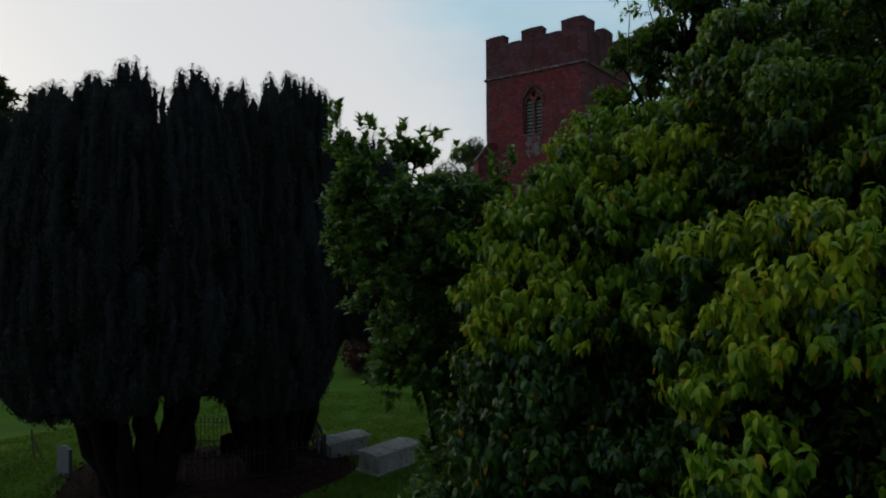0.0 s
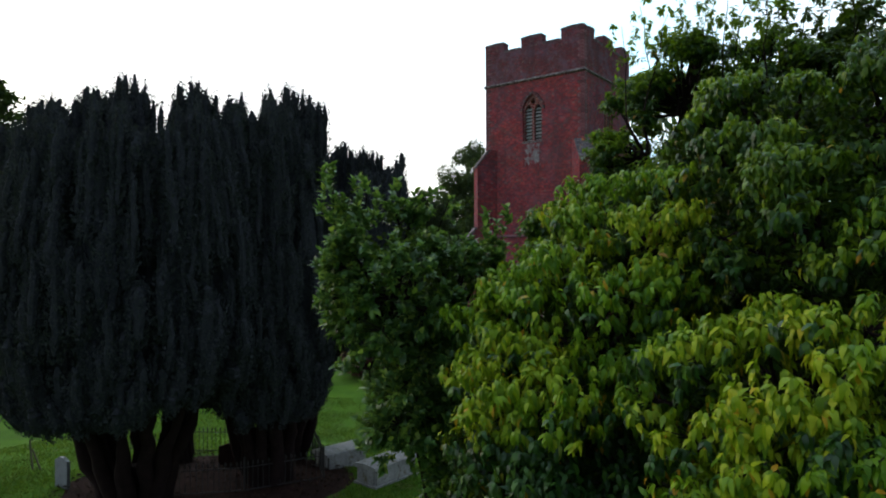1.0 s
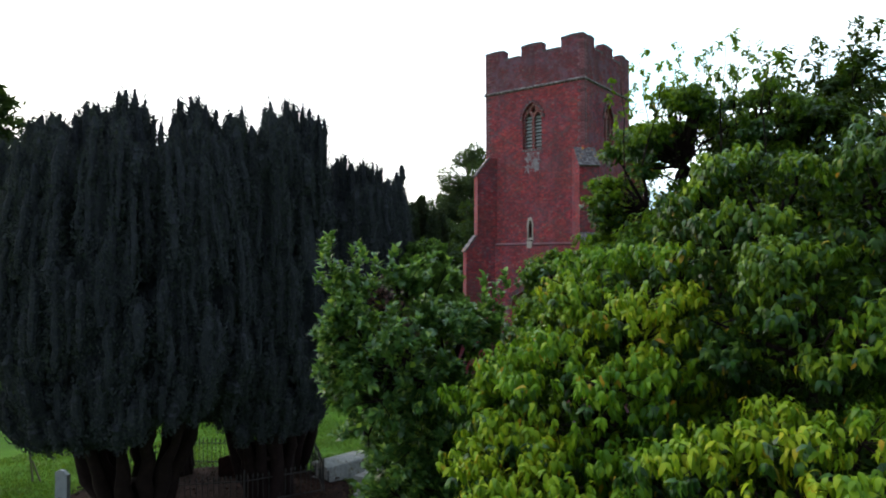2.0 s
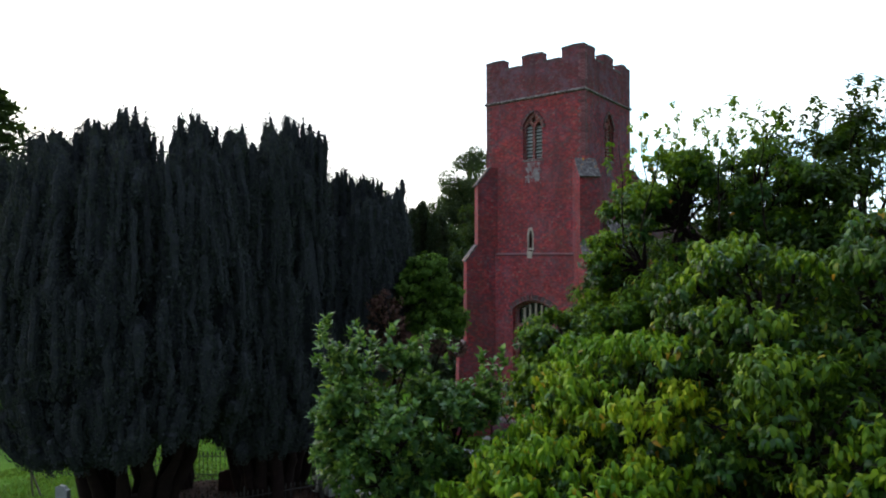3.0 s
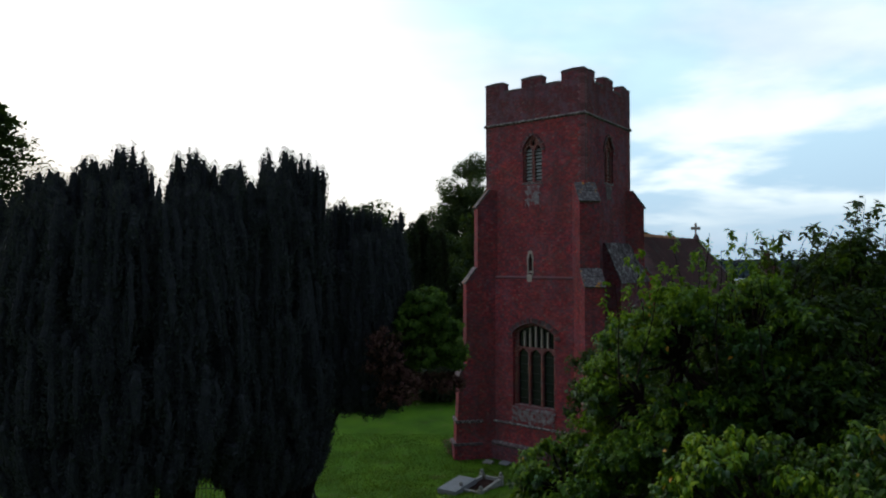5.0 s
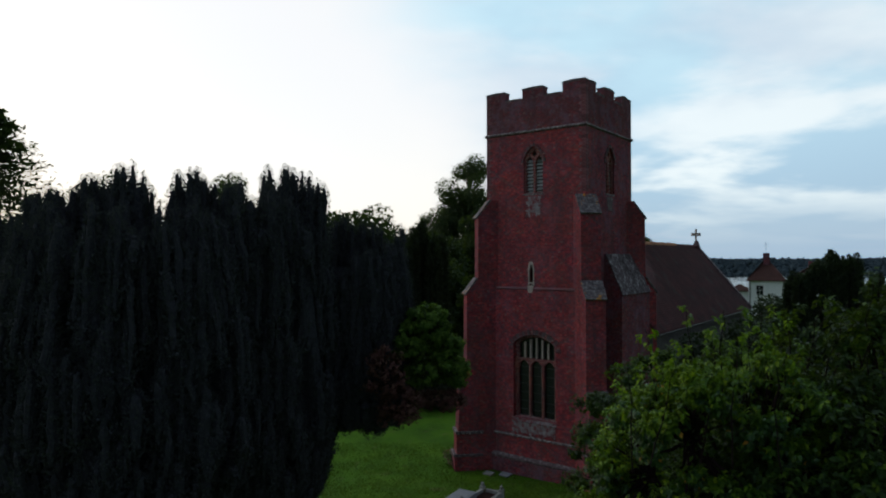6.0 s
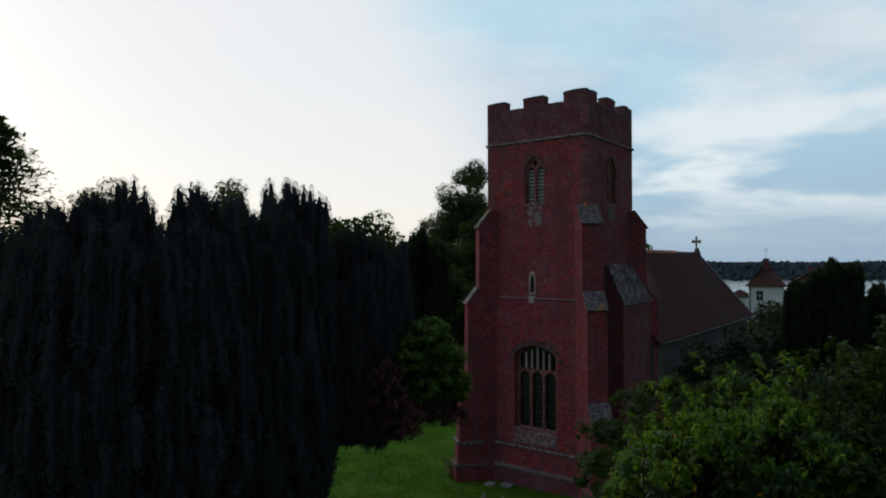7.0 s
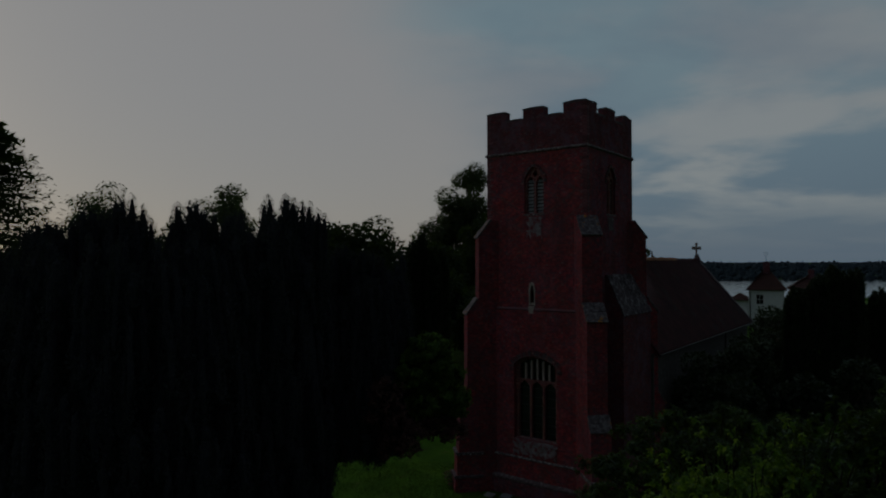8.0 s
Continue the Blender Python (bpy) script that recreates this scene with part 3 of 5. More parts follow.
# diagonal buttresses with stone set-offs
HALF = 0.47
for ang in (-45, -135, 45, 135):
    turn = pose(0, 0, 0, 0, 0, ang)
    prof = [(3.3, -0.3), (5.66, -0.3), (5.66, 0.72), (5.56, 0.86), (5.56, 1.86), (5.48, 2.0), (5.40, 4.1), (5.04, 4.75), (5.02, 8.85), (4.44, 9.62), (4.43, 12.72), (3.74, 13.6), (3.3, 13.6)]
    but = part("buttress", prism(prof, 2 * HALF, turn @ pose(0, -HALF, 0)), BRICK, tower, uv=True)
    for (r0, z0), (r1, z1) in (((5.04, 4.75), (5.40, 4.1)), ((4.44, 9.62), (5.02, 8.85)), ((3.74, 13.6), (4.43, 12.72))):
        a, L = math.atan2(z1 - z0, r1 - r0), math.hypot(r1 - r0, z1 - z0)
        rows = 2
        for i in range(rows):
            for j in range(2):
                f0, f1 = i / rows, (i + 1) / rows
                jog = 0.006 * ((i * 2 + j) % 3)
                w0, w1 = (-HALF - 0.035, -0.004 + jog) if j == 0 else (0.004 + jog, HALF + 0.035)
                bm = box(L * f0 + 0.003, L * f1 + (0.07 if i == rows - 1 else -0.003), w0, w1, 0.004, 0.085 + jog + 0.02 * (rows - i - 1) * 0.4, 0.012)
                bmesh.ops.transform(bm, matrix=turn @ Matrix.Translation((r0, 0, z0)) @ Matrix.Rotation(-a, 4, "Y"), verts=bm.verts)
                part("set_off_stone", bm, COPING if ang == -135 and z0 < 9 else WEATHERING, but, "pale set-off stone with orange lichen")
    for z, r, hgt in ((1.84, 5.56, 0.15), (0.70, 5.66, 0.15)):
        part("string_course", box(4.2, r + 0.06, -HALF - 0.06, HALF + 0.06, z, z + hgt, 0.02, turn), WORN if z > 1 else COPING, but, "worn stone string course")

# grey quoin bricks, toothed long and short up the upper corners
for cx_, cy_, ax_, ay_ in ((UPP, -UPP, -1, 1), (UPP, UPP, -1, -1), (-UPP, -UPP, 1, 1)):
    shapes = []
    for a_, b_ in ((0.34, 0.20), (0.20, 0.34)):
        bm = add_box(bmesh.new(), *sorted((-0.006 * ax_, a_ * ax_)), *sorted((-0.006 * ay_, b_ * ay_)), 0.004, 0.150)
        me = bpy.data.meshes.new("quoin")
        bm.to_mesh(me)
        bm.free()
        me.materials.append(QUOIN)
        shapes.append(me)
    for i in range(33):
        zq = 13.75 + i * 0.156
        if 16.74 < zq < 16.99 or zq > 18.8:
            continue
        b = new("quoin", shapes[i % 2])
        b.parent = tower
        b.location = (cx_, cy_, zq)

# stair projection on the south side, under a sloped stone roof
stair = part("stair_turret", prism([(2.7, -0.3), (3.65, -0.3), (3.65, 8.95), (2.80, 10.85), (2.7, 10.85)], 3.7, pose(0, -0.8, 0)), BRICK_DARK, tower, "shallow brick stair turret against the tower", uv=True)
a, L = math.atan2(8.95 - 10.85, 3.65 - 2.80), math.hypot(0.85, 1.9)
for i in range(7):
    for j in range(8):
        jog = 0.010 * ((i * 3 + j * 5) % 4)
        shift = 0.2 * (i % 2)
        y0, y1 = max(-0.84, -0.84 + j * 0.474 - shift), min(2.94, -0.84 + (j + 1) * 0.474 - shift)
        bm = box(L * i / 7, L * (i + 1) / 7 + (0.07 if i == 6 else 0.02), y0 + 0.004, y1 - 0.004, 0.003, 0.04 + jog, 0.008)
        bmesh.ops.transform(bm, matrix=Matrix.Translation((2.82, 0, 10.85)) @ Matrix.Rotation(-a + 0.01, 4, "Y"), verts=bm.verts)
        part("roof_slab", bm, LEAD, stair, "grey lichened roof slab")


def voussoirs(host, cx, w, spring, apex, flat, rise, side, hw, step, seed):
    """An arch of single bricks set on end round an opening's head."""
    pts = [Vector((x, z)) for x, z in arch(cx, spring - 0.22, w + 0.03, spring, apex + 0.015, 24, flat)]
    rnd = random.Random(seed)
    shapes = [bpy.data.meshes.new("hood_brick") for _ in range(3)]
    for me, mt in zip(shapes, (QUOIN, BRICK_JAMB, COPING)):
        bm = box(-step * 0.44, step * 0.44, -0.045, 0.1, 0.0, rise, 0.006)
        bm.to_mesh(me)
        bm.free()
        face_uv(me)
        me.materials.append(mt)
    run, k = 0.0, 0
    for a, b in zip(pts, pts[1:]):
        L = (b - a).length
        while run <= L and L > 1e-5:
            q, d = a.lerp(b, run / L), (b - a) / L
            o = new("hood_brick", shapes[rnd.choice((0, 0, 1, 2, 2))])
            o.parent = host
            o.matrix_basis = side_matrix(side, hw) @ pose(q.x, rnd.uniform(-0.012, 0.012), q.y) @ Matrix.Rotation(-math.atan2(d.y, d.x), 4, "Y")
            run += step
        run -= L


def belfry(side):
    m = side_matrix(side, UPP)
    win = part("belfry_window", prism(BEL, 0.16, m @ pose(0, 0.10, 0), [arch(-0.29, 13.87, 0.40, 15.38, 15.66), arch(0.23, 13.87, 0.40, 15.38, 15.66), [(-0.03, 15.62), (0.10, 15.78), (-0.03, 15.96), (-0.16, 15.78)]]), BRICK_JAMB, tower, "two-light belfry window with grey louvres", uv=True)
    for cx in (-0.29, 0.23):
        for i in range(10):
            z = 13.92 + i * 0.172
            bm = box(-0.205, 0.205, -0.012, 0.19, -0.012, 0.012, 0.004)
            bmesh.ops.transform(bm, matrix=m @ pose(cx, 0.30, z, 0, 0, 0) @ Matrix.Rotation(radians(38), 4, "X") @ pose(0, -0.12, 0), verts=bm.verts)
            part("louvre", bm, LOUVRE, win, "grey louvre board")
    part("backing", prism(BEL, 0.02, m @ pose(0, 0.47, 0)), DARKNESS, win, "dark belfry interior")
    voussoirs(win, -0.03, 1.06, 15.55, 16.12, 1.0, 0.15, side, UPP, 0.088, 7 + side)
    part("sill", prism([(-0.58, 13.74), (0.52, 13.74), (0.52, 13.83), (-0.58, 13.83)], 0.2, m @ pose(0, -0.025, 0)), WORN, win, "worn stone sill")


def ragged(x0, x1, z0, z1, rng, n=9, rough=0.09):
    """An uneven outline for old patches of render."""
    pts = [(x0 + (x1 - x0) * i / n, z1 + rng.uniform(-0.02, 0.0)) for i in range(n + 1)][::-1]
    left = [(x0 + rng.uniform(0, 1.5 * rough), z1 + (z0 - z1) * (i + 0.5) / n) for i in range(n)]
    low = [(x0 + (x1 - x0) * (i + 0.5) / n, z0 + rng.uniform(-0.5, 2) * rough) for i in range(n)]
    right = [(x1 - rng.uniform(0, 1.5 * rough), z0 + (z1 - z0) * (i + 0.5) / n) for i in range(n)]
    return pts + left + low + right


rng = random.Random(4)
belfry(0)
belfry(1)
part("render_patch", prism(ragged(-0.52, 0.46, 12.6, 13.69, rng, 15, 0.16), 0.02, side_matrix(0, UPP) @ pose(0, -0.012, 0)), PLASTER, tower, "pale ragged patch of old render")
part("render_patch", prism(ragged(-0.45, 0.30, 12.9, 13.69, rng), 0.02, side_matrix(1, UPP) @ pose(0, -0.012, 0)), COPING, tower, "grey stained patch under the sill")

# slit window with a pale stone surround
m0 = side_matrix(0, UPP)
slit = part("slit_window", prism([(-0.34, 9.35), (-0.20, 9.42), (0.01, 9.35), (-0.01, 9.8), (0.02, 10.12), (-0.06, 10.46), (-0.17, 10.51), (-0.29, 10.44), (-0.36, 10.12), (-0.33, 9.75)], 0.12, m0 @ pose(0, -0.02, 0), [arch(-0.17, 9.5, 0.22, 10.05, 10.36)]), STONE, tower, "narrow slit window in a pale stone surround")
part("backing", prism(arch(-0.17, 9.2, 0.3, 10.1, 10.5), 0.02, m0 @ pose(0, 0.3, 0)), DARKNESS, slit, "dark opening")
part("sill", prism([(-0.30, 8.98), (-0.05, 8.98), (-0.02, 9.33), (-0.32, 9.33)], 0.12, m0 @ pose(0, -0.10, 0)), STONE, slit, "pale stone block under the slit")

# the large west window
mw = side_matrix(0, LOW)
lights = [arch(cx, 2.9, 0.60, 5.42, 5.66) for cx in (-0.67, 0.03, 0.73)]
west = part("west_window", prism(BIG, 0.22, mw @ pose(0, 0.20, 0), [*lights, arch(0.03, 5.74, 1.98, 6.42, 6.82, flat=1.5)]), BRICK_JAMB, tower, "large four-centred brick window with pale upper mullions", uv=True)
for i in range(5):
    x = -0.61 + i * 0.32
    part("upper_mullion", prism([(x - 0.04, 5.76), (x + 0.04, 5.76), (x + 0.04, 6.77 - 0.10 * abs(i - 2) ** 1.3), (x - 0.04, 6.77 - 0.10 * abs(i - 2) ** 1.3)], 0.12, mw @ pose(0, 0.22, 0)), STONE, west, "pale stone upper mullion")
for cx in (-0.67, 0.03, 0.73):
    part("pane", prism(arch(cx, 2.88, 0.64, 5.44, 5.70), 0.02, mw @ pose(0, 0.36, 0)), GLASS, west, "dark leaded glass")
    for k in range(6):
        part("saddle_bar", box(cx - 0.3, cx + 0.3, 0.325, 0.345, 3.2 + k * 0.42, 3.22 + k * 0.42, 0, mw), IRON, west)
part("pane", prism(arch(0.03, 5.72, 2.02, 6.4, 6.86, flat=1.5), 0.02, mw @ pose(0, 0.37, 0)), GLASS, west, "dark leaded glass")
voussoirs(west, 0.03, 2.35, 6.42, 6.95, 1.5, 0.24, 0, LOW, 0.092, 3)
part("sill", prism(ragged(-1.22, 1.22, 2.0, 2.84, rng, 19, 0.10), 0.06, mw @ pose(0, -0.05, 0)), PLASTER, west, "broad pale cement sill")
part("sill_slope", prism([(-0.12, 2.70), (0.30, 2.92), (0.30, 2.70)], 2.40, mw @ Matrix(((0, 1, 0, -1.17), (1, 0, 0, 0), (0, 0, 1, 0), (0, 0, 0, 1)))), PLASTER, west, "sloped pale sill")

# ---------------------------------------------------------------- nave
nave = thing("church_nave", (5.80, 32.92, 0.0), TURN_CHURCH, "long nave with a steep red-brown clay tile roof", "church")
Y0, Y1, EAVE, RID, HWN = 2.95, 24.0, 6.75, 11.55, 4.05
for sx in (1, -1):
    part("wall", box(sx * 3.2 if sx > 0 else -3.75, 3.75 if sx > 0 else -3.2, Y0, Y1 - 0.5, -0.3, EAVE - 0.05), FLINT, nave, "pale flint and render wall")
part("gable", prism([(-3.75, -0.3), (3.75, -0.3), (3.75, EAVE), (0, RID - 0.15), (-3.75, EAVE)], 0.49, pose(0, Y1 - 0.49, 0)), FLINT, nave, "flint gable wall")
slope = math.atan2(RID - EAVE, HWN)
SL = math.hypot(RID - EAVE, HWN)
trng = np.random.default_rng(5)


def tile_slope(sx):
    """Overlapping courses of small clay tiles, each a little askew."""
    rows, cols = 46, 126
    r, c = np.meshgrid(np.arange(rows), np.arange(cols), indexing="ij")
    r, c = r.ravel(), c.ravel()
    w, h = (Y1 - Y0) / cols, SL / rows
    y0 = Y0 + (c + 0.5 * (r % 2)) * w + trng.uniform(-0.004, 0.004, len(r))
    s0 = (rows - r) * h
    lift = 0.022 + trng.uniform(-0.006, 0.010, len(r))
    tilt = trng.uniform(-0.006, 0.006, len(r))
    sag = 0.07 * np.sin((y0 - Y0) / (Y1 - Y0) * math.pi * 2.3) * (1 - s0 / SL)
    v = np.empty((len(r), 6, 3))
    for k, (dy, ds, up) in enumerate(((0.004, 0.0, 1), (w - 0.004, 0.0, 1), (w - 0.004, -h * 1.25, 0.1), (0.004, -h * 1.25, 0.1), (0.004, 0.0, 0), (w - 0.004, 0.0, 0))):
        s = s0 + ds + (tilt if k in (1, 2) else 0)
        n = lift * up + 0.006 - sag
        v[:, k, 0] = sx * (s * math.cos(slope) + n * math.sin(slope))
        v[:, k, 1] = np.minimum(y0 + dy, Y1 + 0.02)
        v[:, k, 2] = RID - s * math.sin(slope) + n * math.cos(slope)
    off = (np.arange(len(r)) * 6)[:, None, None]
    f = (np.array([(0, 1, 2, 3), (4, 5, 1, 0)])[None] + off).reshape(-1, 4)
    ob = new("tiles", sheet_mesh("tiles", v.reshape(-1, 3), [f], TILES))
    ob.parent = slab[sx]
    tagged(ob, "old red-brown clay tiles in uneven courses", kind="stuff")


slab = {}
for sx in (1, -1):
    pts = [(0, RID - 0.12), (sx * HWN, EAVE - 0.12), (sx * HWN, EAVE - 0.02), (0, RID - 0.02)]
    slab[sx] = part("roof", prism(pts, Y1 - Y0, pose(0, Y0, 0)), TILES, nave, "steep clay tile roof")
    tile_slope(sx)
    verge = prism([(0, RID - 0.05), (sx * (HWN + 0.05), EAVE - 0.1), (sx * (HWN + 0.05), EAVE + 0.1), (0, RID + 0.16)], 0.35, pose(0, Y1 - 0.1, 0))
    part("verge_coping", verge, COPING, nave, "dark stone verge coping")
part("gutter", box(HWN - 0.02, HWN + 0.1, Y0, Y1 - 0.2, EAVE - 0.18, EAVE - 0.08, 0.02), IRON, nave, "black gutter")
part("downpipe", box(3.76, 3.86, 17.2, 17.3, 0, EAVE - 0.15, 0.02), IRON, nave, "black downpipe")
for i in range(46):
    y = Y0 + i * 0.456
    orange = y < 18.2
    bm = prism([(-0.17, -0.12), (-0.10, 0.04), (0, 0.10), (0.10, 0.04), (0.17, -0.12), (0.0, -0.02)], 0.44, pose(0, y, RID + (0.10 if orange else 0.03) + 0.012 * math.sin(i * 1.7), 0, 0, 0))
    part("ridge_tile", bm, RIDGE if orange else TILES, nave, "orange clay ridge tile" if orange else "dark clay ridge tile")
# stone cross on the gable
cz = RID + 0.15
bm = prism([(-0.30, -0.25), (0.30, -0.25), (0.16, 0.12), (0.10, 0.32), (-0.10, 0.32), (-0.16, 0.12)], 0.3, pose(0, Y1 - 0.15, cz))
cross = part("gable_cross", bm, COPING, nave, "stone gable cross")
arm = [(-0.055, 0.3), (0.055, 0.3), (0.06, 0.72), (0.34, 0.70), (0.37, 0.76), (0.37, 0.90), (0.34, 0.96), (0.06, 0.94), (0.08, 1.22), (0.02, 1.28), (-0.02, 1.28), (-0.08, 1.22), (-0.06, 0.94), (-0.34, 0.96), (-0.37, 0.90), (-0.37, 0.76), (-0.34, 0.70), (-0.06, 0.72)]
part("cross_shaft", prism(arm, 0.12, pose(0, Y1 - 0.06, cz) @ Matrix.Rotation(radians(35), 4, "Z")), STONE, cross, "grey stone cross")


# ---------------------------------------------------------------- trees
def parented(name, me, parent, label="", kind=""):
    ob = new(name, me)
    ob.parent = parent
    return tagged(ob, label, kind=kind)


def fastigiate(name, x, y, R, z0, z1, plumes, sprays, seed, label, category, mat=YEW, trunk=(0, 0), stems=8, pr=(0.34, 0.55), drop=1.5, spray=0.17, group="", stem_r=0.2):
    """A columnar evergreen: upright plumes packed together over a cluster of stems."""
    g = ground_z(x, y)
    tree = thing(name, (x, y, g), 0, label, category, group)
    r = np.random.default_rng(seed)
    rr = R * np.sqrt((np.arange(plumes) + 0.5) / plumes) * r.uniform(0.82, 1.02, plumes)
    th = np.arange(plumes) * 2.39996 + r.uniform(-0.7, 0.7, plumes)
    px, py = rr * np.cos(th), rr * np.sin(th)
    top = z1 - g - drop * (rr / R) ** 2.2 - 0.75 * r.uniform(0, 1, plumes) ** 1.3
    low = np.where(rr < 0.62 * R, np.maximum(top - 2.6, z0 - g), z0 - g + r.uniform(-0.15, 0.45, plumes))
    rad = r.uniform(*pr, plumes)
    wt_ = (top - low) * rad
    k = r.choice(plumes, sprays, p=wt_ / wt_.sum())
    s = r.uniform(0, 1, sprays) ** 0.92
    # each plume is a stack of lumps that lean a little to and fro
    lumps = np.round((top - low) / 0.42)[k]
    cell = np.floor(s * lumps)
    h1 = np.modf(np.abs(np.sin(cell * 12.9898 + k * 78.233) * 43758.5453))[0]
    h2 = np.modf(np.abs(np.sin(cell * 39.346 + k * 11.135) * 24634.633))[0]
    within = np.abs(s * lumps - cell - 0.5) * 2
    prof = np.minimum(1, (1 - s) ** 0.8 * 2.1 + 0.10) * (0.7 + 0.3 * np.minimum(1, s * 6)) * (1.12 - 0.35 * within ** 2) * (0.75 + 0.5 * h1)
    al = r.uniform(0, 2 * math.pi, sprays)
    q = rad[k] * prof * np.sqrt(r.uniform(0, 1, sprays) * (0.7 + 0.4 * s) + 0.4 * (1 - s))
    sway = rad[k] * 0.55 * (1 - s) ** 0.5
    base = np.stack([px[k] + sway * np.cos(h2 * 6.28) * h1 + q * np.cos(al), py[k] + sway * np.sin(h2 * 6.28) * h1 + q * np.sin(al), low[k] + s * (top[k] - low[k])], 1)
    out = np.stack([np.cos(al), np.sin(al), np.zeros(sprays)], 1)
    way = out * r.uniform(0.25, 1.0, (sprays, 1)) + np.array([0, 0, 1.0]) * r.uniform(0.2, 1.0, (sprays, 1)) + r.normal(0, 0.3, (sprays, 3))
    low_part = (s < 0.10)[:, None]
    way = np.where(low_part, way * np.array([1.2, 1.2, 0.1]) + np.array([0, 0, -0.05]), way)
    L = spray * r.uniform(0.6, 1.35, sprays)
    crown = leaf_mesh("crown", base, way, out + r.normal(0, 0.3, (sprays, 3)), L, L * r.uniform(0.10, 0.20, sprays), mat, LEAF_FLAT)
    parented("crown", crown, tree, "dense dark upright foliage", "stuff")
    # solid plume cores, near-black to stand in for shade inside the crown
    bm = bmesh.new()
    for i in range(plumes):
        zs = [low[i] + 0.15, low[i] + 0.35 * (top[i] - low[i]), low[i] + 0.75 * (top[i] - low[i]), top[i] - 0.35]
        limb(bm, [(px[i], py[i], z) for z in zs], [rad[i] * 0.40, rad[i] * 0.5, rad[i] * 0.4, rad[i] * 0.06], 6)
    part("inner_growth", bm, SHADOW, tree, "dark plume cores with crown shade in their colour")
    pyr = random.Random(seed)
    for i in range(stems):
        a = i * 2 * math.pi / stems + pyr.uniform(-0.3, 0.3)
        b = (trunk[0] + 0.45 * stem_r / 0.2 * math.cos(a), trunk[1] + 0.45 * stem_r / 0.2 * math.sin(a), -0.25)
        e = (trunk[0] * 0.55 + R * 0.62 * math.cos(a) * pyr.uniform(0.5, 1.1), R * 0.62 * math.sin(a) * pyr.uniform(0.5, 1.1), z0 - g + 0.6)
        bm = bmesh.new()
        n = 7
        pts = bend(b, e, pyr, 0.10, n)
        limb(bm, pts, [stem_r * pyr.uniform(0.8, 1.2) * (1.25 - 0.85 * j / n) for j in range(n + 1)], 9)
        part("stem", bm, BARK, tree, smooth=True)
    bm = bmesh.new()
    limb(bm, [(trunk[0], trunk[1], -0.3), (trunk[0], trunk[1], 0.15), (trunk[0], trunk[1], 0.9)], [0.75 * stem_r / 0.2, 0.62 * stem_r / 0.2, 0.42 * stem_r / 0.2], 14)
    part("trunk", bm, BARK, tree, "short fluted trunk", smooth=True)
    return tree


def broadleaf(name, x, y, h, R, n, leaf, seed, mat, label, category="tree", clear=0.25, lobes=26, group="", squash=1.0, droop=0.25, bark=None):
    """A tree with a tapered trunk, limbs and a crown of many leaf clumps with gaps."""
    g = ground_z(x, y)
    tree = thing(name, (x, y, g), 0, label, category, group)
    r = np.random.default_rng(seed)
    pyr = random.Random(seed)
    u = unit(r.normal(size=(lobes, 3)))
    rad3 = np.array([R, R, (1 - clear) * h * 0.5 * squash])
    mid = np.array([0, 0, clear * h + (1 - clear) * h * 0.5])
    ctr = mid + u * rad3 * r.uniform(0.45, 0.92, (lobes, 1))
    lr = R * r.uniform(0.22, 0.42, lobes)
    k = r.choice(lobes, n, p=lr ** 2 / (lr ** 2).sum())
    d = unit(r.normal(size=(n, 3)))
    base = ctr[k] + d * (lr[k] * r.uniform(0.55, 1.1, n))[:, None] * np.array([1, 1, 0.75])
    way = d + r.normal(0, 0.5, (n, 3)) - np.array([0, 0, droop])
    L = leaf * r.uniform(0.6, 1.4, n)
    parented("crown", leaf_mesh("crown", base, way, r.normal(0, 0.5, (n, 3)) + np.array([0, 0, 1.0]), L, L * 0.36, mat, LEAF_FLAT), tree, "", "stuff")
    bm = bmesh.new()
    tr = h * 0.017 + 0.05
    spine = bend((0, 0, -0.3), (pyr.uniform(-0.1, 0.1) * R, pyr.uniform(-0.1, 0.1) * R, h * 0.86), pyr, 0.05, 6)
    limb(bm, spine, [tr * (1.15 - i / 6.6) for i in range(7)], 8)
    part("trunk", bm, bark or TWIG, tree, smooth=True)
    for i in range(0, lobes, 2):
        f = 0.25 + 0.6 * pyr.random()
        a = Vector(spine[min(5, int(f * 6))])
        bm = bmesh.new()
        limb(bm, bend(a, Vector(ctr[i]), pyr, 0.1, 4), [tr * 0.42 * (1.1 - j / 4.6) for j in range(5)], 5)
        part("limb", bm, bark or TWIG, tree)
    return tree


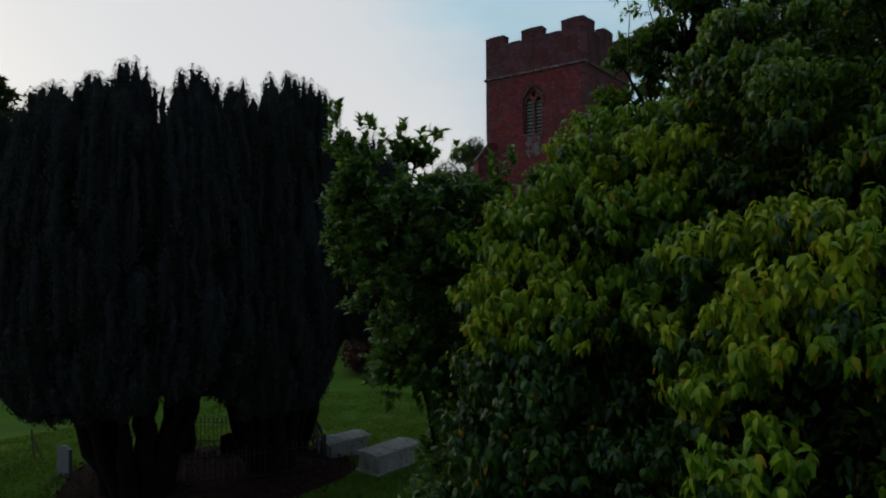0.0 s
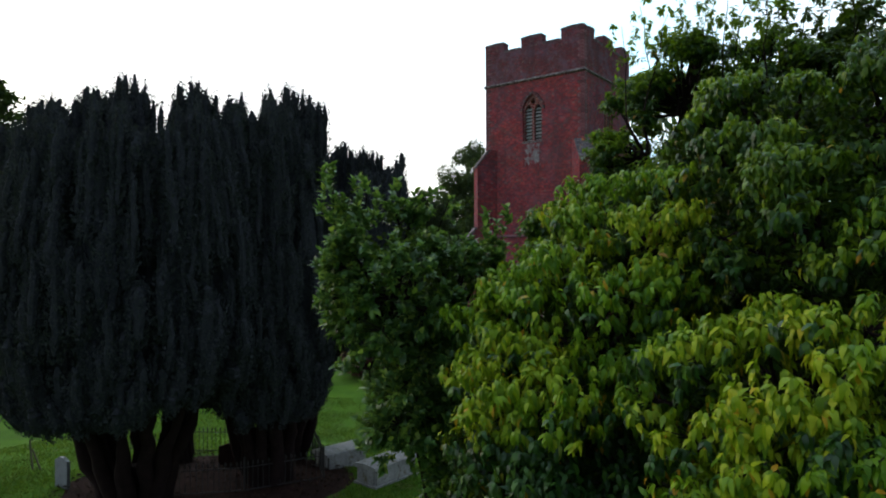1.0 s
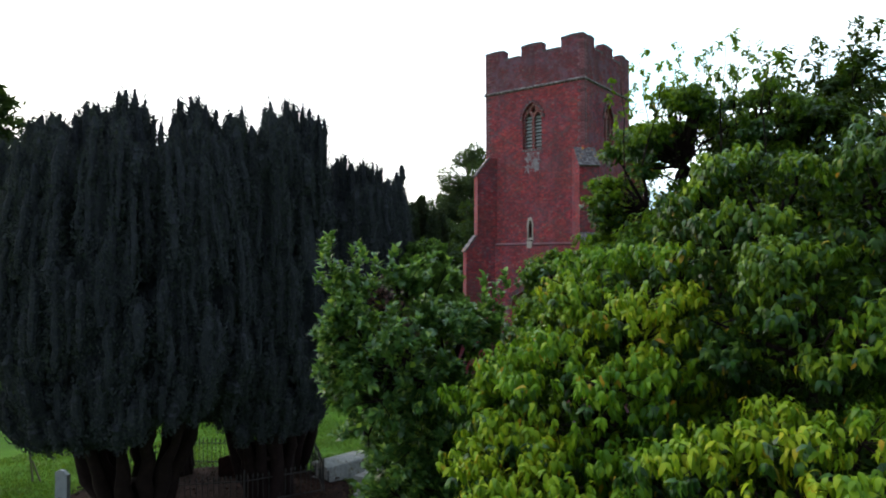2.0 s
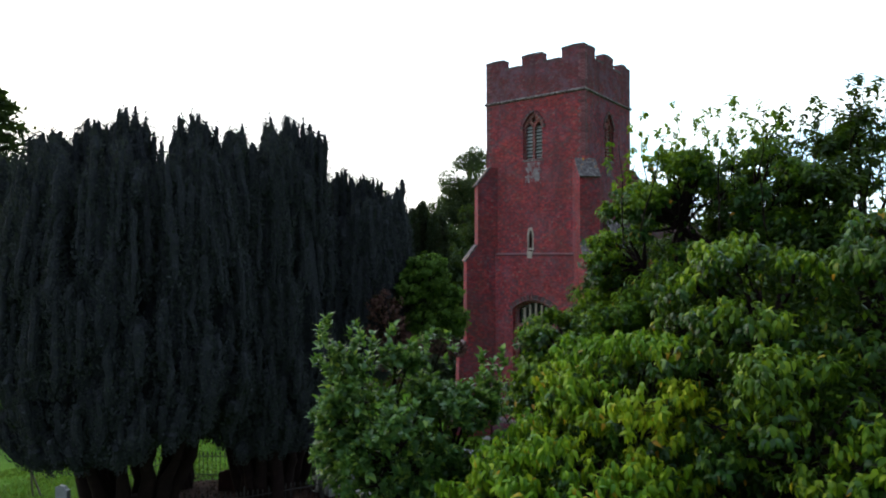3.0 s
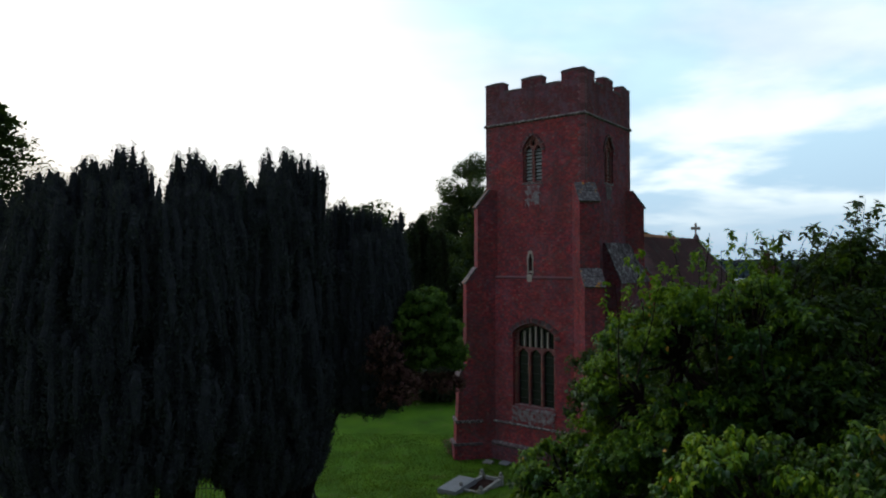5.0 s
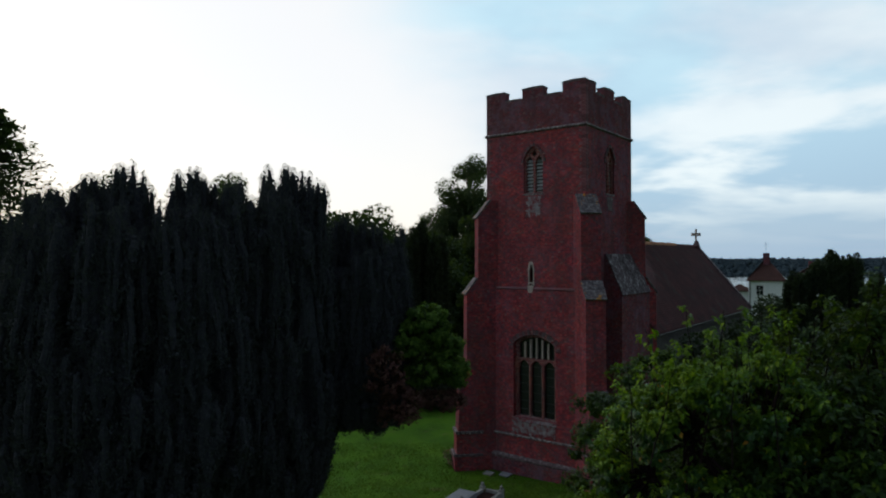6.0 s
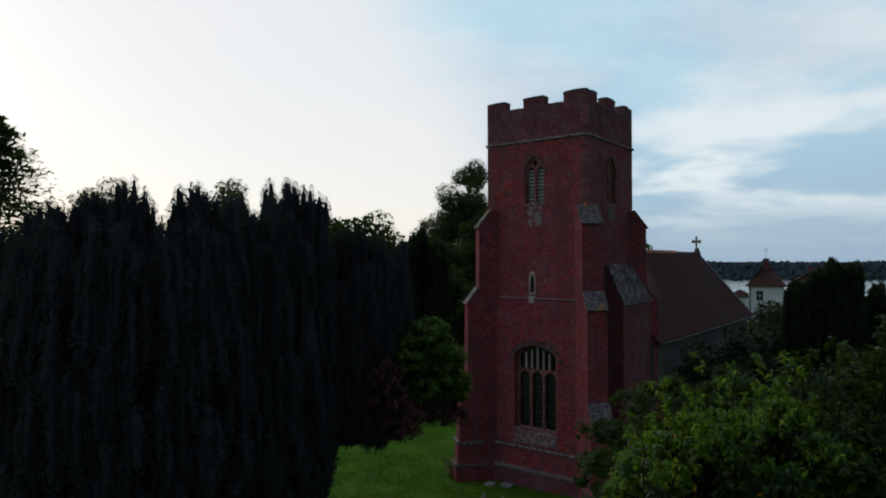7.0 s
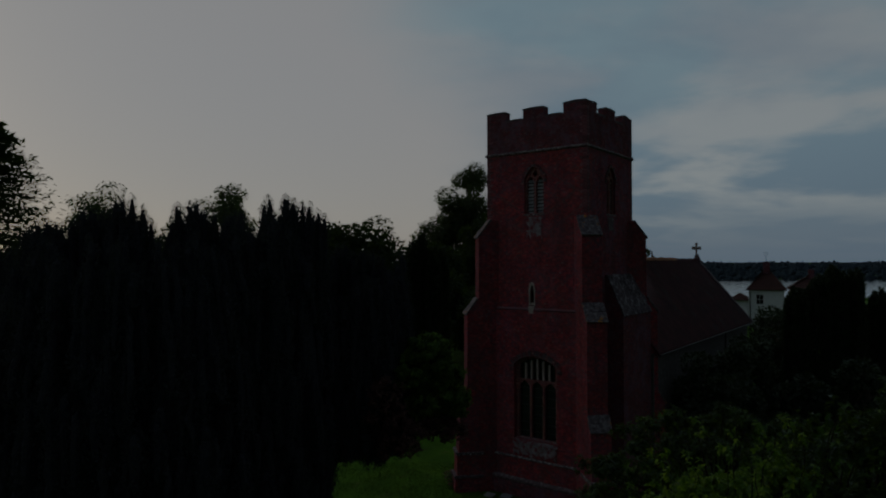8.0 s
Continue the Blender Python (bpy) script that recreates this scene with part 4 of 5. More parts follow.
def evergreen(name, x, y, balls, nlobes, seed, mat, label, trunk_r, leaf, shoots, per, lean=0.55, droop=0.55, lobe_r=(0.24, 0.46), flat=0.62, sprigs=(), singles=0, inner=9000, zmin=3.0, wide=0.36, upright=0.0, old=None, aged=None, shape=LEAF_FULL, hub=None, heart=None):
    """A broad evergreen whose leaves hang in tufts from shoots, over layered boughs."""
    g = ground_z(x, y)
    o = np.array([x, y, g])
    tree = thing(name, (x, y, g), 0, label, "tree")
    r = np.random.default_rng(seed)
    pyr = random.Random(seed)
    C = np.array([b[0] for b in balls], float)
    A = np.array([b[1] for b in balls], float)
    area = A[:, 0] * A[:, 1] + A[:, 0] * A[:, 2] + A[:, 1] * A[:, 2]
    cents = []
    while len(cents) < nlobes:
        b = r.choice(len(balls), p=area ** 0.6 / (area ** 0.6).sum())
        u = unit(r.normal(size=(1, 3)))[0]
        p = C[b] + u * A[b] * r.uniform(0.84, 1.0)
        inside = ((p - C) / A) ** 2
        inside = inside.sum(1)
        inside[b] = 9
        if inside.min() < 0.62 or p[2] < zmin or u[2] < -0.75:
            continue
        cents.append((p, u))
    P = np.array([c[0] for c in cents])
    U = np.array([c[1] for c in cents])
    LR = r.uniform(*lobe_r, nlobes)
    # shoots over the upper and outer side of each bough
    K = np.repeat(np.arange(nlobes), shoots)
    d = unit(r.normal(size=(len(K), 3)) + U[K] * 0.9 + np.array([0, 0, lean]))
    tip = P[K] + d * (LR[K] * r.uniform(0.55, 1.08, len(K)))[:, None] * np.array([1, 1, flat])
    axis = unit(d * 0.8 + np.array([0, 0, 0.55]) + r.normal(0, 0.25, d.shape))
    for sx, sy, sz, hgt, tufts in sprigs:
        for j in range(tufts):
            f = 1 - 0.75 * j / max(1, tufts)
            tip = np.vstack([tip, [(sx + r.normal(0, 0.07), sy + r.normal(0, 0.07), sz + hgt * f)]])
            axis = np.vstack([axis, unit(r.normal(0, 0.35, (1, 3)) + np.array([[0, 0, 1.0]]))])
    K2 = np.repeat(np.arange(len(tip)), per)
    n = len(K2)
    ax = axis[K2]
    side = unit(np.cross(ax, unit(r.normal(size=(n, 3)))))
    along = r.uniform(0, 1, n)
    base = tip[K2] - ax * (along * leaf * 1.5)[:, None]
    way = ax * (0.75 - 0.6 * along + upright)[:, None] + side * r.uniform(0.6, 1.1, (n, 1)) - np.array([0, 0, 1.0]) * (droop * r.uniform(0.4, 1.6, n))[:, None]
    up = ax + np.array([0, 0, 0.8]) + r.normal(0, 0.25, (n, 3))
    L = leaf * r.uniform(0.6, 1.25, n)
    W = L * wide * r.uniform(0.42, 0.62, n)
    # young leaves on upper shoots; older ones below, hollow shade in their dark colour
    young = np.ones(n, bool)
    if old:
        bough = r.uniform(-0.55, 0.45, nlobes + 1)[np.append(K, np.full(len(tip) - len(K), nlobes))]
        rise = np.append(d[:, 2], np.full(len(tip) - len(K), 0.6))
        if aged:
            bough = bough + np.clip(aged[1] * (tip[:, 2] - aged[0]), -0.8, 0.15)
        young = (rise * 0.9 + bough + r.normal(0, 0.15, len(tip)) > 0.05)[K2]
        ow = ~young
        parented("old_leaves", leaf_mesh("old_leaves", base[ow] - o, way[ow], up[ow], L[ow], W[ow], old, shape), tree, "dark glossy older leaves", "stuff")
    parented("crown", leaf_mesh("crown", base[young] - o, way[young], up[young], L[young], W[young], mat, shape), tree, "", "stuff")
    # inner leaves and twigs; by default near-black, crown shade put into their colour
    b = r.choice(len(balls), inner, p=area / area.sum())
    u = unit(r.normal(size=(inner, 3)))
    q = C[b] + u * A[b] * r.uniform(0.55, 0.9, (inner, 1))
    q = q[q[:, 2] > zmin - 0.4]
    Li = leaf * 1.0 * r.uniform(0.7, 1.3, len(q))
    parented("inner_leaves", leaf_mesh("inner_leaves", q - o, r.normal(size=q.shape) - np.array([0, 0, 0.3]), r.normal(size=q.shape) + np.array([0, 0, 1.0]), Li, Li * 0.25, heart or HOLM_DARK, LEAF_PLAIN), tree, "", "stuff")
    # trunk, limbs and twigs
    mean = C.mean(0) - o
    bm = bmesh.new()
    hub = Vector(hub) if hub else Vector((mean[0] * 0.5, mean[1] * 0.5, (C[:, 2].min() - g) * 0.55))
    limb(bm, bend((0, 0, -0.3), hub, pyr, 0.05, 4), [trunk_r * (1.2 - 0.12 * i) for i in range(5)], 10)
    part("trunk", bm, BARK, tree, smooth=True)
    knots = []
    for c in C:
        bm = bmesh.new()
        e = Vector(c - o) - Vector((0, 0, 0.2))
        limb(bm, bend(hub, e, pyr, 0.08, 5), [trunk_r * 0.55 * (1.1 - 0.16 * i) for i in range(6)], 7)
        part("limb", bm, BARK, tree, smooth=True)
        knots.append(e)
    bm = bmesh.new()
    for i in range(nlobes):
        e = Vector(P[i] - o)
        s = min(knots, key=lambda v: (v - e).length)
        limb(bm, bend(s, e, pyr, 0.1, 4), [0.022, 0.018, 0.014, 0.010, 0.006], 4)
    for i in range(0, nlobes * shoots, 2):
        a_, b_ = Vector(P[K[i]] - o), Vector(tip[i] - o)
        limb(bm, [a_, a_.lerp(b_, 0.8)], [0.004, 0.002], 3)
    for sx, sy, sz, hgt, tufts in sprigs:
        foot = Vector((sx + pyr.uniform(-0.22, 0.22), sy + pyr.uniform(-0.1, 0.2), sz - 0.35)) - Vector(o)
        limb(bm, bend(foot, Vector((sx, sy, sz + hgt * 0.95)) - Vector(o), pyr, 0.10, 5), [0.007, 0.006, 0.005, 0.004, 0.003, 0.002], 4)
    tagged(part("branching", bm, BARK, tree), kind="stuff")
    # the nearest leaves, each its own piece
    if singles:
        one = leaf_mesh("leaf", np.zeros((1, 3)), np.array([[1.0, 0, 0]]), np.array([[0, 0, 1.0]]), np.array([leaf]), np.array([leaf * wide * 0.52]), mat, LEAF_FULL)
        near = [i for i in range(len(tip)) if tip[i][1] < 2.3]
        for i in range(singles):
            s = tip[near[(i * 7) % len(near)]] - o
            q_ = Euler((pyr.uniform(-0.5, 0.5), pyr.uniform(0.3, 1.2), pyr.uniform(0, 6.28)))
            lf = new("leaf", one)
            lf.parent = tree
            lf.matrix_basis = Matrix.LocRotScale(Vector(s) + Vector((0, 0, 0.01)), q_, [pyr.uniform(0.75, 1.2)] * 3)
    return tree


def old_yew(x, y, Rx, Ry, z0, shoulder, lobes, outer, sprays, seed, label, trunk=(0.0, 0.0), stems=12, stem_r=0.2, fan=0.52, spray=0.072, lift=0.0):
    """An old Irish yew: crowded upright plumes on a body that bulges low down, club-headed crests at the top and leaning stems below."""
    g = ground_z(x, y)
    tree = thing("yew_tree", (x, y, g), 0, label, "yew tree", "yews in the churchyard")
    r = np.random.default_rng(seed)
    zs, fs = np.array([0.0, 0.10, 0.30, 0.62, 1.0]), np.array([0.74, 0.90, 1.0, 0.97, 0.80])

    def bulge(z):
        return np.interp((z - z0) / (shoulder - z0), zs, fs)

    rows = []
    # the crests: clusters of plumes of much the same height
    for cx, cy, cr, top in lobes:
        n = max(6, int(28 * cr * cr + 19 * cr))
        q = cr * np.sqrt((np.arange(n) + 0.5) / n) * r.uniform(0.85, 1.05, n)
        a = np.arange(n) * 2.39996 + r.uniform(0, 6.28)
        zt = top + 0.2 - 0.40 * (q / cr) ** 2 - 0.75 * r.uniform(0, 1, n) ** 1.6
        for k in range(n):
            rows.append((cx + q[k] * math.cos(a[k]), cy + q[k] * math.sin(a[k]), zt[k] - r.uniform(2.6, 3.6), zt[k], r.uniform(0.14, 0.22), 0.0))
    # the outside of the body
    for i in range(outer):
        a = r.uniform(0, 2 * math.pi)
        f = r.uniform(0, 1) ** 1.35
        lo = z0 - 0.15 + (shoulder - z0 - 1.0) * f + r.uniform(-0.1, 0.25) + max(0.0, lift * math.cos(a)) * (1 - f)
        hi = min(lo + r.uniform(0.9, 1.6) * (1 + 1.2 * f), shoulder + r.uniform(-0.9, 0.9))
        rho = r.uniform(0.80, 1.0)
        rows.append((rho * Rx * math.cos(a), rho * Ry * math.sin(a), lo, max(hi, lo + 0.8), r.uniform(0.13, 0.27), 1.0))
    # the ragged underside, low and close
    for i in range(outer // 3):
        a, rho = r.uniform(0, 2 * math.pi), r.uniform(0.2, 0.95) ** 0.7
        lo = z0 - 0.10 + r.uniform(0, 0.5) + max(0.0, lift * math.cos(a)) * min(1.0, 1.6 * rho)
        rows.append((rho * Rx * math.cos(a), rho * Ry * math.sin(a), lo, lo + r.uniform(0.6, 1.3), r.uniform(0.2, 0.36), 1.0))
    px, py, low, top, rad, body = np.array(rows).T
    wt_ = (top - low) * rad
    k = r.choice(len(rows), sprays, p=wt_ / wt_.sum())
    s = r.uniform(0, 1, sprays)
    z = low[k] + s * (top[k] - low[k])
    wide = np.where(body[k] > 0, bulge(z), 1.0)
    down = (top[k] - z)
    cell = np.floor(z / 0.34 + k * 0.37)
    h1 = np.modf(np.abs(np.sin(cell * 12.9898 + k * 78.233) * 43758.5453))[0]
    h2 = np.modf(np.abs(np.sin(cell * 39.346 + k * 11.135) * 24634.633))[0]
    prof = np.minimum(1, np.sqrt(down / 0.30) + 0.05) * np.minimum(1, 0.55 + 1.6 * (z - low[k])) * (0.78 + 0.3 * h1)
    al = r.uniform(0, 2 * math.pi, sprays)
    q = rad[k] * prof * r.uniform(0.62, 1.08, sprays)
    sway = 0.35 * rad[k]
    base = np.stack([px[k] * wide + sway * np.cos(h2 * 6.28) * h1 + q * np.cos(al), py[k] * wide + sway * np.sin(h2 * 6.28) * h1 + q * np.sin(al), z - g], 1)
    out = np.stack([np.cos(al), np.sin(al), np.zeros(sprays)], 1)
    tuft = np.minimum(1, down / 0.5)[:, None]
    way = out * r.uniform(0.2, 0.9, (sprays, 1)) * tuft + np.array([0, 0, 1.0]) * r.uniform(0.4, 1.1, (sprays, 1)) + r.normal(0, 0.3, (sprays, 3))
    L = spray * r.uniform(0.6, 1.3, sprays) * (0.55 + 0.45 * tuft[:, 0])
    crown = leaf_mesh("crown", base, way, out + np.array([0, 0, 0.35]) + r.normal(0, 0.3, (sprays, 3)), L, L * r.uniform(0.20, 0.34, sprays), YEW, LEAF_FLAT)
    parented("crown", crown, tree, "dense dark upright foliage in crowded plumes", "stuff")
    bm = bmesh.new()
    for i in range(len(rows)):
        zz = [low[i] + 0.15 + f * (top[i] - 0.30 - low[i]) for f in (0.04, 0.2, 0.36, 0.52, 0.68, 0.82, 0.93, 1.0)]
        w = [float(bulge(v)) if body[i] else 1.0 for v in zz]
        thick = [f * rad[i] * r.uniform(0.42, 0.64) for f in (0.6, 0.9, 1.0, 1.0, 1.0, 0.95, 0.75, 0.3)]
        limb(bm, [(px[i] * f + r.normal(0, 0.02), py[i] * f + r.normal(0, 0.02), v - g) for f, v in zip(w, zz)], thick, 7)
    # boughs that fill the heart of the tree
    for f in (0.25, 0.5, 0.75):
        for i in range(10):
            a = i * 0.628 + f * 3
            limb(bm, [(Rx * f * math.cos(a), Ry * f * math.sin(a), z0 - g + 1.3), (Rx * f * math.cos(a), Ry * f * math.sin(a), (z0 + shoulder) / 2 - g), (Rx * f * 0.8 * math.cos(a), Ry * f * 0.8 * math.sin(a), shoulder - g - 0.6)], [0.12, 0.36, 0.2], 6)
    part("inner_growth", bm, YEW_HEART, tree, "dark plume cores with crown shade in their colour and needles")
    pyr = random.Random(seed)
    for i in range(stems):
        a = i * 2 * math.pi / stems + pyr.uniform(-0.25, 0.25)
        b = (trunk[0] + 2.5 * stem_r * math.cos(a), trunk[1] + 2.5 * stem_r * math.sin(a), -0.25)
        e = (trunk[0] * 0.5 + Rx * fan * math.cos(a) * pyr.uniform(0.6, 1.15), trunk[1] * 0.5 + Ry * fan * math.sin(a) * pyr.uniform(0.6, 1.15), z0 - g + 0.9)
        bm = bmesh.new()
        n = 7
        limb(bm, bend(b, e, pyr, 0.09, n), [stem_r * pyr.uniform(0.8, 1.25) * (1.25 - 0.8 * j / n) for j in range(n + 1)], 9)
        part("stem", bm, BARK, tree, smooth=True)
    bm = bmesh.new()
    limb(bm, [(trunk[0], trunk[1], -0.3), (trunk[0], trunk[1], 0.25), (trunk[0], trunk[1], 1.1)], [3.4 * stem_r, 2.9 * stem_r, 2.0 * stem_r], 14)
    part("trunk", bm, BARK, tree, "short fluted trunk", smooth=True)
    return tree


# two old Irish yews over the railed plot, and a third behind them
old_yew(-8.8, 17.4, 3.75, 3.0, 3.5, 11.6,
        [(-3.3, -0.2, 0.75, 11.9), (-2.15, -0.3, 0.70, 12.6), (-1.15, 0.0, 0.72, 12.95), (0.05, -0.35, 0.60, 13.25), (1.55, 0.15, 0.58, 13.2), (2.75, 0.3, 0.36, 13.0),
         (-1.6, -1.5, 0.8, 11.7), (0.6, -1.7, 0.8, 11.5), (2.1, -1.2, 0.7, 11.4), (0.85, 0.7, 0.45, 12.25), (2.2, 0.9, 0.45, 12.3), (0.8, 1.2, 0.8, 11.6), (-0.8, 1.5, 0.8, 12.0), (-2.4, 1.3, 0.8, 11.8)],
        560, 560000, 21, "old dark green Irish yew with crowded upright plumes over bare stems", trunk=(0.1, 0.0), stems=14, stem_r=0.21, lift=1.0)
old_yew(-5.9, 19.2, 2.35, 2.2, 3.2, 12.2,
        [(0.32, 0.0, 0.24, 13.5), (0.92, 0.0, 0.38, 13.45), (1.45, 0.0, 0.30, 13.4), (1.88, -0.1, 0.27, 13.25), (-0.6, 0.0, 0.5, 13.0), (-1.3, 0.3, 0.5, 12.6), (0.6, -0.9, 0.6, 12.4), (0.8, 0.9, 0.6, 12.3), (-0.5, -0.8, 0.6, 12.3)],
        380, 360000, 22, "old dark green Irish yew with crowded upright plumes over bare stems", trunk=(0.35, 0.0), stems=12, stem_r=0.19, lift=-1.0)
old_yew(-3.0, 21.2, 1.85, 1.5, 5.0, 11.0,
        [(-0.62, 0.0, 0.32, 12.15), (-0.05, 0.0, 0.34, 12.05), (0.5, 0.0, 0.34, 12.0), (1.05, 0.0, 0.26, 11.1), (-1.1, 0.2, 0.4, 11.8), (0.3, -0.7, 0.5, 11.0)],
        260, 180000, 23, "dark Irish yew leaning out behind the railed plot", trunk=(-2.7, 0.6), stems=6, stem_r=0.16, fan=0.5)
# narrower ones beyond the plot
for x, y, R, z1, z0, sd in ((-9.2, 21.2, 0.9, 12.0, 4.0, 37), (-15.4, 19.4, 1.5, 10.6, 3.8, 34)):
    fastigiate("yew_tree", x, y, R, z0, z1, 26, 40000, sd, "narrow dark yew behind the railed plot", "yew tree", stems=5, stem_r=0.14, group="yews in the churchyard", drop=1.2, pr=(0.2, 0.36), spray=0.12)

# the laurel close by: yellow-green drooping young leaves over dark older ones
evergreen("laurel_tree", 2.0, 3.0,
          [((1.42, 2.05, 7.58), (0.62, 0.62, 0.42)), ((1.22, 1.62, 7.20), (0.40, 0.40, 0.42)), ((0.76, 2.80, 7.84), (0.48, 0.46, 0.44)), ((0.42, 2.72, 7.74), (0.26, 0.30, 0.26)), ((1.08, 3.0, 8.22), (0.42, 0.42, 0.36)), ((0.40, 2.45, 7.48), (0.26, 0.32, 0.26)),
           ((1.6, 2.95, 6.6), (1.2, 1.15, 0.95)), ((2.6, 2.2, 7.35), (0.95, 0.85, 0.75))],
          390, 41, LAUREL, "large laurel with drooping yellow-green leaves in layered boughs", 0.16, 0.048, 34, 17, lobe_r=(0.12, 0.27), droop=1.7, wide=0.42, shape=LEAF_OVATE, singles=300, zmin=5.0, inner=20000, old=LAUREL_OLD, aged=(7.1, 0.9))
# a dark one crowded under it
evergreen("laurel_bush", 0.9, 2.9,
          [((0.48, 2.45, 7.08), (0.42, 0.50, 0.34)), ((0.20, 2.35, 6.76), (0.34, 0.42, 0.40)), ((0.75, 2.15, 6.85), (0.40, 0.45, 0.36))],
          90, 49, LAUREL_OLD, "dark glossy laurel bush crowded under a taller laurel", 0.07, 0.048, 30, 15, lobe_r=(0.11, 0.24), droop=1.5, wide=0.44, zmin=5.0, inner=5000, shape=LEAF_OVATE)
# a greener one grown up through its far side
evergreen("laurel_tree", 2.5, 3.4,
          [((1.70, 2.45, 8.26), (0.42, 0.42, 0.46)), ((1.82, 3.0, 8.72), (0.46, 0.50, 0.48)), ((2.35, 2.75, 8.82), (0.40, 0.42, 0.40)), ((2.85, 2.9, 8.35), (0.70, 0.65, 0.62)), ((2.3, 3.3, 7.6), (0.8, 0.6, 0.6))],
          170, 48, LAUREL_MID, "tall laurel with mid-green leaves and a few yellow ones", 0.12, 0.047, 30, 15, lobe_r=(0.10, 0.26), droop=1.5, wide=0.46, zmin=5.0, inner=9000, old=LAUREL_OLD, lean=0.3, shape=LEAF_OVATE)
# the evergreen oak behind it, with young yellow-green tufts
evergreen("holm_oak", 2.6, 6.0,
          [((1.9, 5.2, 7.0), (1.0, 1.2, 1.2)), ((1.42, 4.95, 8.25), (0.36, 0.40, 0.50)), ((1.02, 4.65, 8.40), (0.26, 0.28, 0.30)), ((0.85, 4.45, 7.95), (0.28, 0.30, 0.32)), ((1.68, 4.85, 9.15), (0.36, 0.42, 0.46)), ((2.35, 4.95, 9.1), (0.78, 0.72, 0.72)), ((1.95, 4.4, 8.4), (0.62, 0.5, 0.55)), ((1.90, 4.6, 9.5), (0.34, 0.40, 0.36)), ((2.55, 4.7, 9.55), (0.40, 0.42, 0.38))],
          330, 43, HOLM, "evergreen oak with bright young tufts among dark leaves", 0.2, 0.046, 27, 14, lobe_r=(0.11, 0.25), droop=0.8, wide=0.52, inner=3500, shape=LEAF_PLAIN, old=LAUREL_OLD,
          sprigs=[(2.05, 4.15, 9.6, 0.62, 7), (2.4, 4.7, 9.7, 0.45, 6), (1.8, 4.5, 9.7, 0.4, 6), (2.2, 4.4, 9.7, 0.4, 6), (1.8, 4.5, 9.6, 0.4, 6), (1.95, 4.3, 9.6, 0.5, 6), (2.55, 4.4, 9.65, 0.45, 6), (1.65, 4.2, 9.6, 0.4, 5), (2.3, 4.1, 9.5, 0.5, 5), (1.35, 4.4, 9.5, 0.45, 7), (1.55, 4.6, 9.7, 0.5, 7), (1.9, 4.7, 9.85, 0.5, 7), (2.15, 4.6, 9.9, 0.45, 7), (2.4, 4.5, 9.85, 0.5, 7), (2.65, 4.8, 9.9, 0.45, 7)], zmin=4.6)
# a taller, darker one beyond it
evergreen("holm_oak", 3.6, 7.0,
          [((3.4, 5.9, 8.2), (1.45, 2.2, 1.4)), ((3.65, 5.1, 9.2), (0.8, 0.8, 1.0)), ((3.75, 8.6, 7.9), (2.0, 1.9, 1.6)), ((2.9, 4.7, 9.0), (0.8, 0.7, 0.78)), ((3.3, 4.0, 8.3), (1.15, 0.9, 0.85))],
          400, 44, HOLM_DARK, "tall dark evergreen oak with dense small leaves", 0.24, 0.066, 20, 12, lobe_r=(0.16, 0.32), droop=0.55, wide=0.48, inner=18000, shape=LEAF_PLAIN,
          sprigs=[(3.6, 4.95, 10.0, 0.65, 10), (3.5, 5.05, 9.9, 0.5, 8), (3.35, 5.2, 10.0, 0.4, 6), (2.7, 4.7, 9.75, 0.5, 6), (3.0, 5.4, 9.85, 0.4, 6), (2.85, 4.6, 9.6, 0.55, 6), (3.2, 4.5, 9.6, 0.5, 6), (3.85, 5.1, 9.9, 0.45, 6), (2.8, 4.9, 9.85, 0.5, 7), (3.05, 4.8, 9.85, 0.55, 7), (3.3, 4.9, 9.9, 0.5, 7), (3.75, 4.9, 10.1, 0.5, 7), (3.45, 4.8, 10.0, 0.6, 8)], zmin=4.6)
# the smaller evergreen beside it
evergreen("bay_tree", 0.75, 3.9,
          [((-0.33, 3.38, 8.02), (0.34, 0.36, 0.40)), ((0.03, 3.5, 7.93), (0.25, 0.28, 0.30)), ((-0.15, 3.42, 7.50), (0.32, 0.32, 0.26)), ((-0.18, 3.36, 7.24), (0.20, 0.22, 0.18)), ((0.16, 3.35, 7.25), (0.20, 0.24, 0.22)), ((0.25, 3.2, 6.5), (0.40, 0.42, 0.45))],
          150, 42, BAY, "small evergreen with upright glossy grey-green leaves", 0.04, 0.052, 20, 16, lean=0.6, droop=0.05, lobe_r=(0.12, 0.23), flat=0.95,
          sprigs=[(-0.66, 3.25, 8.30, 0.42, 13), (-0.60, 3.35, 8.25, 0.3, 8), (-0.46, 3.4, 8.40, 0.26, 7), (-0.27, 3.4, 8.40, 0.24, 7), (0.02, 3.6, 8.35, 0.2, 5), (0.28, 3.6, 8.08, 0.40, 13), (0.32, 3.6, 8.0, 0.3, 8), (-0.1, 3.5, 8.35, 0.25, 5)], inner=2500, zmin=5.0, upright=0.6, wide=0.55)
